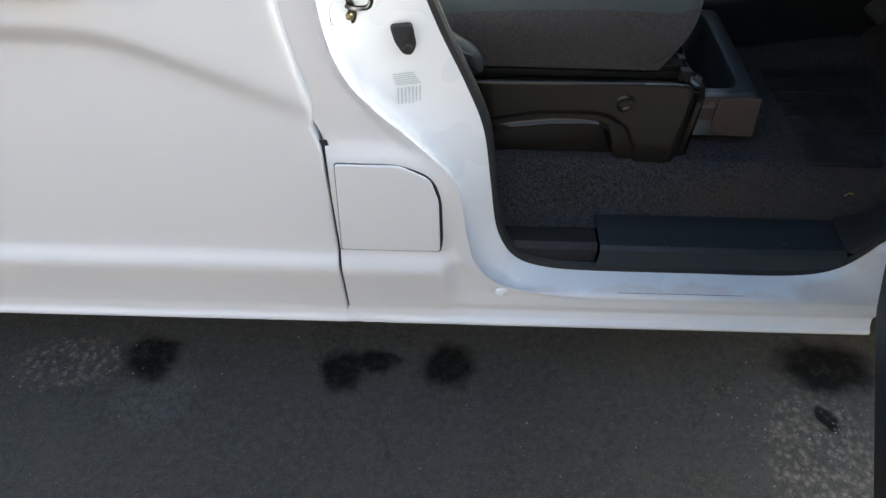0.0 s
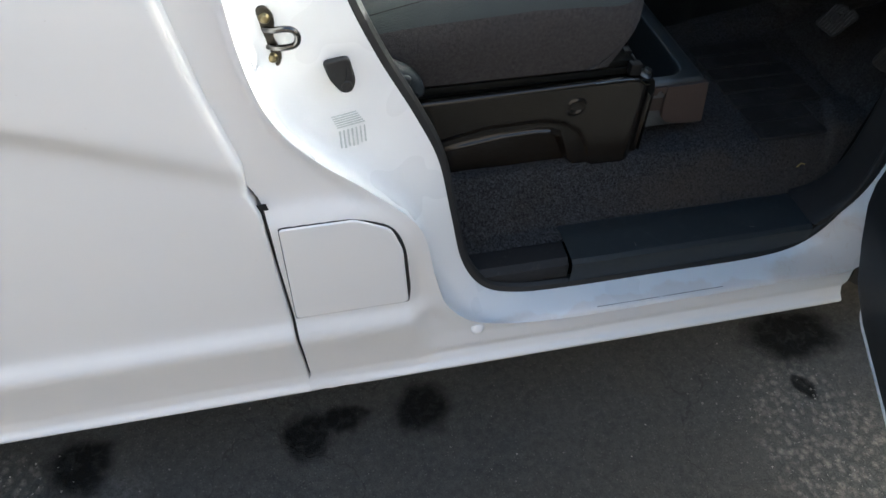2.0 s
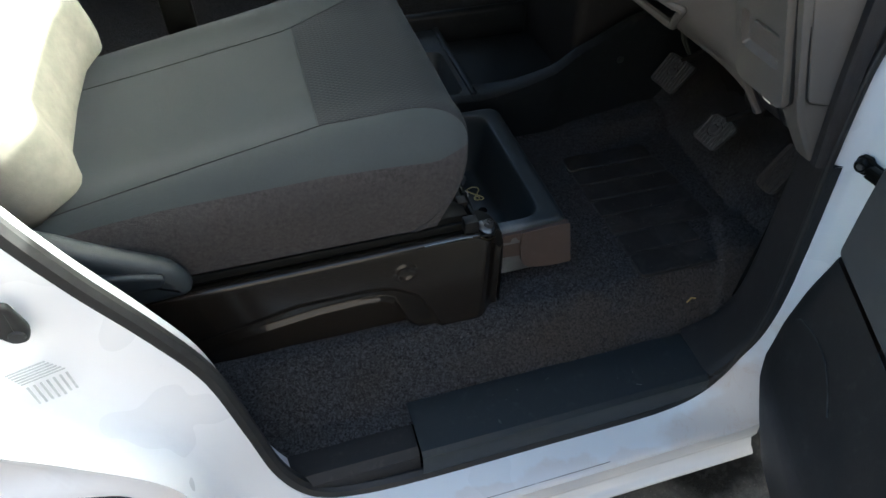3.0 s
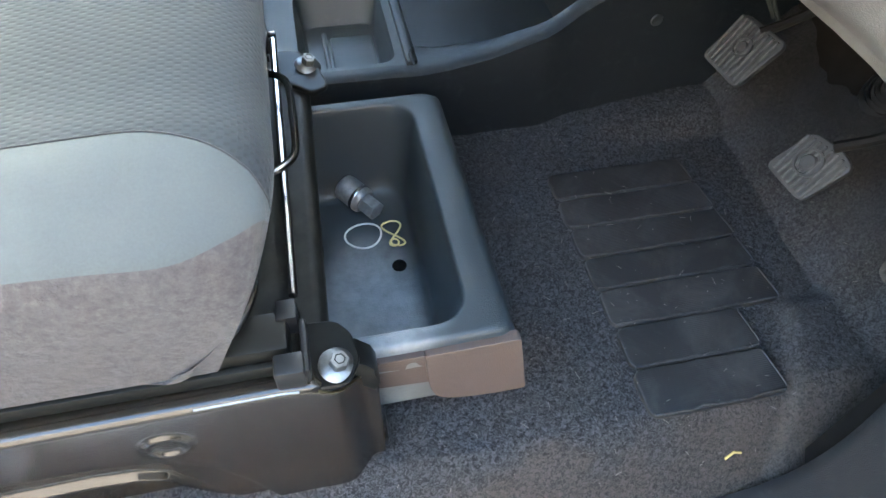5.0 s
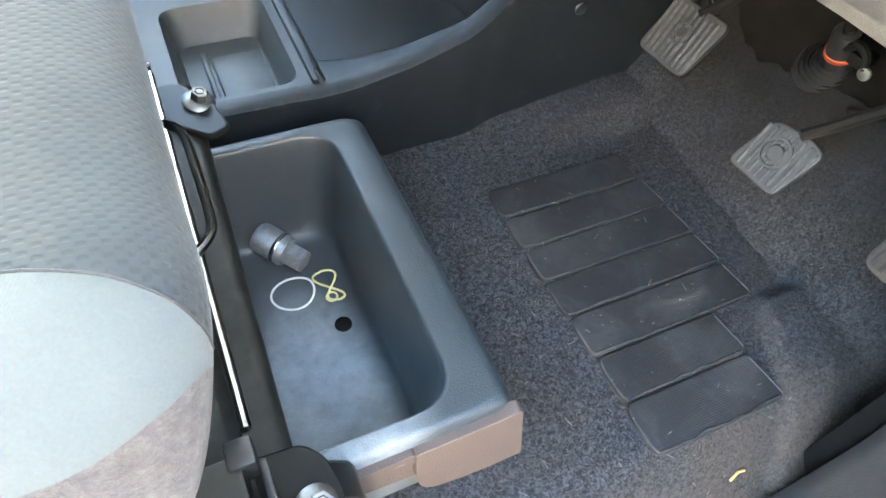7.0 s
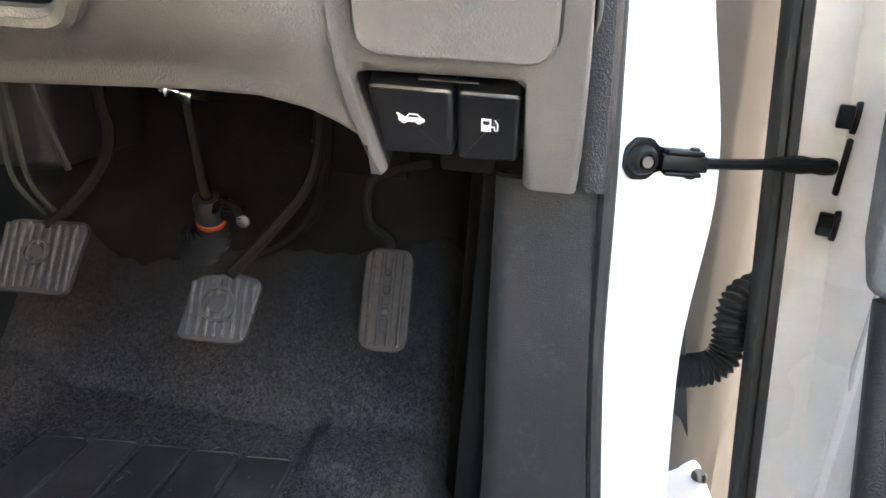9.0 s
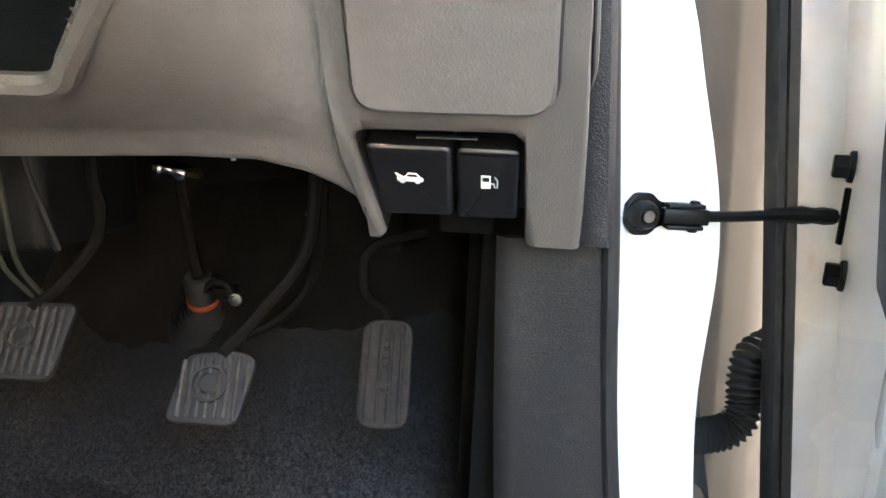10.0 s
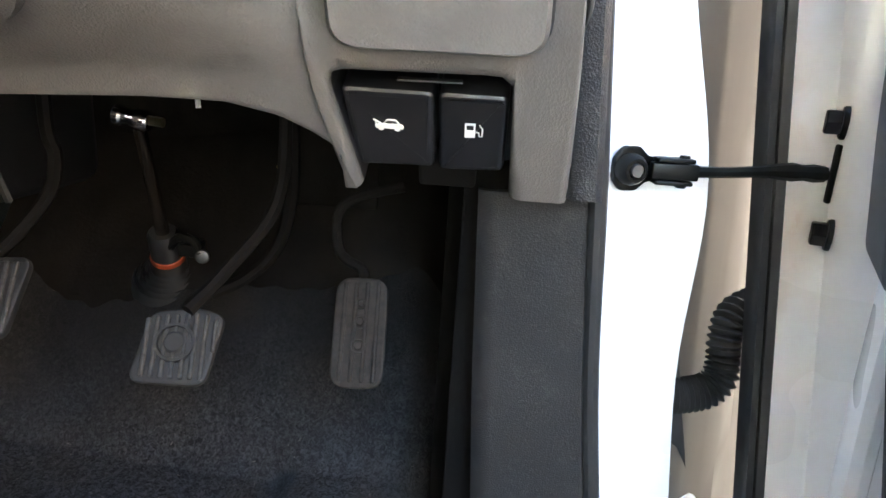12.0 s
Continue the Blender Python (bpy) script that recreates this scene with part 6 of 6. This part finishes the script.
def build_post_seal():
    """The grained black strip between dash and post."""
    s = thing("post_trim", "grained black rubber trim strip beside the dashboard", "trim", at=(0.85, 0.925, 0.79))
    rows = []
    for dx, y in ((0.016, 0.916), (0.002, 0.917), (-0.003, 0.921), (-0.003, 0.930), (0.004, 0.937), (0.03, 0.940)):
        rows.append([(table(z, [(0.76, 0.850), (0.80, 0.842), (0.90, 0.832), (1.05, 0.824)]) + dx, y + 0.001 + 0.09 * (z - 0.8), z) for z in np.linspace(0.797, 1.06, 16)])
    part("strip", loft(rows), STRIP_GRAIN, s, "", 50)
    return s


set_at(build_dash(), -0.018, -0.002, 0.0145)
set_at(build_post_seal(), -0.012, -0.005, 0.013)


# ---- pedals ----
ARM_STEEL = plain("dull_brown_steel", (0.0050, 0.0043, 0.0037), 0.72, 0, 0.4, 40, 0, 400, 0, 0.12)


def pedal(name, label, place, w, h, tilt, yaw, ribs, studs, arm, shape, face=RUBBER, rib_face=PEDAL):
    p = thing(name, label, "pedal", "foot pedals", at=place)
    M = Matrix.Translation(place) @ pose(0, 0, 0, 0, 0, yaw) @ pose(0, 0, 0, 0, tilt, 0) @ Matrix(((0, 0, -1, 0), (-1, 0, 0, 0), (0, 1, 0, 0), (0, 0, 0, 1)))
    # local: x to the near side, y up, z towards the driver
    pad = part("pad", prism(round_poly(shape, [h * 0.16] * len(shape), 5), 0.008, 0.002, 2, M @ Matrix.Translation((0, 0, -0.008))), face, p, "dusty black rubber pad")
    for i in range(ribs):
        x = -w / 2 + w * (i + 0.9) / (ribs + 0.8)
        ends = []
        for (xa, ya), (xb, yb) in zip(shape, shape[1:] + shape[:1]):
            if (xa - x) * (xb - x) < 0:
                ends.append(ya + (yb - ya) * (x - xa) / (xb - xa))
        if len(ends) < 2:
            continue
        lo, hi = min(ends) + 0.004, max(ends) - 0.004
        if hi - lo < 0.012:
            continue
        part("rib", box(x - 0.0016, x + 0.0016, lo, hi, -0.001, 0.0024, 0.0008, 1, None, M), rib_face, pad)
    for sx, sy, r in studs:
        part("stud", lathe([(0, 0.0035), (r * 0.45, 0.0035), (r * 0.6, 0.0015), (r * 0.8, 0.0012), (r * 0.85, 0.0034), (r, 0.0034), (r * 1.05, 0)], M @ Matrix.Translation((sx, sy, 0)), 20), face, pad)
    bm = bmesh.new()
    pts = [Vector(a) for a in arm]
    tube(curve_points([tuple(a) for a in pts], 28), 0.0025 + 0.045 * w, 8, False, bm)
    part("arm", bm, ARM_STEEL, p, "brown-black steel pedal arm")
    return p


pedal("brake_pedal", "dusty ribbed rubber brake pedal", (0.912, 1.184, 0.668), 0.066, 0.060, 36, 10, 9, [(0, 0.002, 0.014)],
      [(0.925, 1.180, 0.69), (0.955, 1.165, 0.71), (0.99, 1.135, 0.76), (1.00, 1.13, 0.84), (1.0, 1.13, 0.96)], [(-0.030, -0.026), (0.023, -0.029), (0.033, 0.022), (0.018, 0.028), (-0.020, 0.025)])
pedal("clutch_pedal", "dusty ribbed rubber clutch pedal", (0.919, 1.340, 0.690), 0.066, 0.060, 36, 10, 9, [(0, 0.002, 0.011)],
      [(0.933, 1.340, 0.708), (0.956, 1.333, 0.722), (0.976, 1.314, 0.755), (0.976, 1.305, 0.787), (0.976, 1.310, 0.82), (0.99, 1.313, 0.97)], [(-0.034, -0.030), (0.028, -0.033), (0.036, 0.024), (0.032, 0.030), (-0.028, 0.030)])
pedal("accelerator_pedal", "worn brown-grey accelerator pedal", (0.947, 1.058, 0.675), 0.040, 0.087, 33, 6, 4, [(0.0, -0.010, 0.006), (0, 0.008, 0.005), (0, 0.022, 0.004)],
      [(0.972, 1.060, 0.702), (0.980, 1.063, 0.714), (0.988, 1.077, 0.718), (0.993, 1.085, 0.725), (0.996, 1.088, 0.746), (0.998, 1.084, 0.760), (1.002, 1.068, 0.769), (1.012, 1.038, 0.776)], [(-0.020, -0.041), (0.020, -0.041), (0.020, 0.043), (-0.020, 0.043)], PEDAL_BROWN, PEDAL_BROWN)


def build_column():
    c = thing("steering_column", "dark steering shaft with a ribbed boot through the floor", "steering column", at=(1.07, 1.285, 0.69))
    a, b = Vector((1.009, 1.256, 0.820)), Vector((1.085, 1.277, 0.676))
    part("shaft", tube([a, b], [0.0052, 0.0070], 12), FRAME_STEEL, c, "brown steel shaft")
    part("joint", lathe([(0, -0.015), (0.007, -0.015), (0.009, -0.012), (0.009, -0.004), (0.0075, 0.0), (0.0075, 0.006), (0.009, 0.008), (0.009, 0.013), (0, 0.014)], axis_to(a + Vector((0, 0.004, -0.004)), (0, 1, 0.15)), 14), BRIGHT, c, "bright universal joint")
    part("joint_bolt", tube([a + Vector((0, -0.022, -0.006)), a + Vector((0, -0.010, -0.005))], 0.004, 8), BRASS, c)
    ax = (a - b).normalized()
    M = axis_to(b - ax * 0.03, ax)
    prof = [(0.044, -0.016), (0.042, -0.008), (0.039, -0.002)]
    for i in range(5):
        r = 0.037 - i * 0.0042
        prof += [(r, 0.003 + i * 0.003), (r - 0.0016, 0.0065 + i * 0.003), (r - 0.0036, 0.001 + i * 0.003)]
    prof += [(0.0165, 0.020), (0.0150, 0.030), (0, 0.030)]
    part("boot", lathe(prof, M, 36), RUBBER, c, "ribbed black rubber boot")
    part("collar", lathe([(0.0, 0.030), (0.0120, 0.030), (0.0145, 0.026), (0.0150, 0.0), (0.0, 0.0)], axis_to(b + ax * 0.004, ax), 20), RUBBER, c)
    part("orange_ring", lathe([(0.0150, 0.003), (0.0160, 0.002), (0.0160, -0.003), (0.0150, -0.004)], axis_to(b + ax * 0.001, ax), 24), ORANGE, c, "orange ring")
    part("flange_rib", tube([M @ Vector((0.062 * math.cos(a), 0.050 * math.sin(a), -0.004)) for a in np.linspace(0.5, 2.9, 22)], 0.0045, 6), RUBBER, c, "black pressed rib over the boot")
    part("clamp_arm", tube(curve_points([(1.068, 1.265, 0.692), (1.062, 1.252, 0.704), (1.060, 1.238, 0.701), (1.056, 1.230, 0.690)], 12), 0.0045, 8), BLACK_STEEL, c, "bent black clamp")
    part("clamp", box(-0.008, 0.018, -0.008, 0.008, -0.006, 0.006, 0.002, 2, None, Matrix.Translation((1.065, 1.245, 0.692))), BLACK_STEEL, c)
    part("clamp_screw", lathe([(0, 0.003), (0.006, 0.002), (0.007, 0)], axis_to((1.055, 1.228, 0.689), (-1, -0.2, 0.1)), 12), ZINC, c)
    return c


build_column()


CABLE_GREEN = plain("dull_green_cable", (0.022, 0.025, 0.018), 0.5, 0, 0.2, 60)


def build_underdash():
    """Brackets, wires and bolts under the dash."""
    w = thing("wiring_bracket", "dark steel bracket and cables under the dashboard", "bracket", at=(1.05, 1.2, 0.8))
    part("bracket", tube(curve_points([(1.03, 1.145, 0.86), (1.05, 1.150, 0.76), (1.06, 1.165, 0.70), (1.06, 1.195, 0.665), (1.05, 1.225, 0.65)], 20), 0.006, 8), ARM_STEEL, w)
    part("cable", tube(curve_points([(0.96, 1.37, 0.86), (0.965, 1.362, 0.80), (0.975, 1.350, 0.74)], 12), 0.003, 6), RUBBER, w)
    part("cable", tube(curve_points([(0.99, 1.205, 0.85), (0.99, 1.203, 0.82)], 4), 0.002, 6), WHITE_INK, w)
    part("cable", tube(curve_points([(1.02, 1.152, 0.775), (1.03, 1.152, 0.77), (1.03, 1.153, 0.762)], 8), 0.002, 6), STRAW, w)
    for dy in (0.0, 0.011):
        part("cable", tube(curve_points([(0.95, 1.378 + dy, 0.84), (0.95, 1.373 + dy, 0.789), (0.952, 1.369 + dy * 1.3, 0.735), (0.97, 1.362 + dy, 0.70)], 12), 0.0022, 6), CABLE_GREEN, w, "dull green cable")
    part("plate", box(1.13, 1.14, 1.09, 1.18, 0.72, 0.82, 0.004), FOOTWELL_SHADE, w)
    part("heater_box", box(1.02, 1.18, 1.40, 1.50, 0.72, 0.95, 0.015, 3), BLACK_PLASTIC, w)
    return w


set_at(build_underdash(), -0.010, -0.012, 0.010)


# ---- small fittings on the rear post ----
def build_striker():
    s = thing("door_striker", "dark bronze door striker with a steel loop on the rear post", "door striker", at=(-0.11, 0.893, 0.915))
    m = Matrix.Translation((-0.117, 0.880, 0.918)) @ pose(0, 0, 0, 90, 0, 0)
    outline = [(-0.006, -0.036), (0.007, -0.036), (0.012, -0.024), (0.010, -0.010), (0.006, 0.0), (0.010, 0.012), (0.011, 0.026), (0.005, 0.037), (-0.006, 0.037), (-0.010, 0.022), (-0.007, 0.0), (-0.010, -0.022)]
    part("plate", prism(round_poly(outline, 0.005), 0.005, 0.0015, 2, m), BRONZE, s, "dark bronze striker plate")
    pts = [m @ Vector(p) for p in ((-0.004, 0.011, 0.002), (0.006, 0.012, 0.010), (0.020, 0.014, 0.013), (0.029, 0.012, 0.014), (0.033, 0.004, 0.014), (0.029, -0.005, 0.014), (0.018, -0.008, 0.013), (0.006, -0.009, 0.010), (-0.004, -0.010, 0.002))]
    part("loop", tube(curve_points([tuple(p) for p in pts], 44), 0.0036, 10), LOOP_STEEL, s, "worn dark steel loop")
    for dy in (-0.024, 0.024):
        part("screw", lathe([(0, 0.009), (0.004, 0.0085), (0.0062, 0.006), (0.007, 0.003)], m @ Matrix.Translation((0.001, dy, 0)), 14), BRASS, s)


def build_stopper():
    s = thing("door_stopper", "black rubber courtesy switch on the rear post", "door switch", at=(-0.042, 0.893, 0.845))
    m = Matrix.Translation((-0.043, 0.884, 0.862)) @ pose(0, 0, 0, 90, 0, 0) @ pose(0, 0, 0, 0, 0, 8) @ Matrix.Scale(0.87, 4)
    part("boot", prism(round_poly([(-0.020, 0.024), (-0.017, -0.006), (-0.006, -0.030), (0.008, -0.032), (0.018, -0.016), (0.017, 0.024)], 0.008), 0.010, 0.004, 3, m), RUBBER, s)
    part("plunger", lathe([(0, 0.014), (0.007, 0.013), (0.009, 0.008)], m @ Matrix.Translation((0.004, -0.018, 0)), 16), RUBBER, s)


def build_sticker():
    """A faded label; its small print cannot be read."""
    s = thing("printed_label", "faded grey printed label on the white rear post", "label", at=(-0.04, 0.872, 0.78))
    rnd = random.Random(3)
    M = Matrix.Translation((-0.040, 0.8715, 0.788)) @ pose(0, 0, 0, 90, 0, 0) @ pose(0, 0, 0, 0, 14, 0)
    for i in range(6):
        y = 0.022 - i * 0.0036
        part("bar", box(-0.022 + 0.001 * i, 0.010 + 0.002 * i, y - 0.0008, y + 0.0008, 0.0, 0.0006, 0, 1, None, M), INK, s)
    for i in range(7):
        x = -0.014 + i * 0.0055
        part("bar", box(x - 0.0012, x + 0.0010, -0.028 - rnd.uniform(0, 0.004), -0.002, 0.0, 0.0006, 0, 1, None, M), INK, s)


build_striker()
build_stopper()
build_sticker()
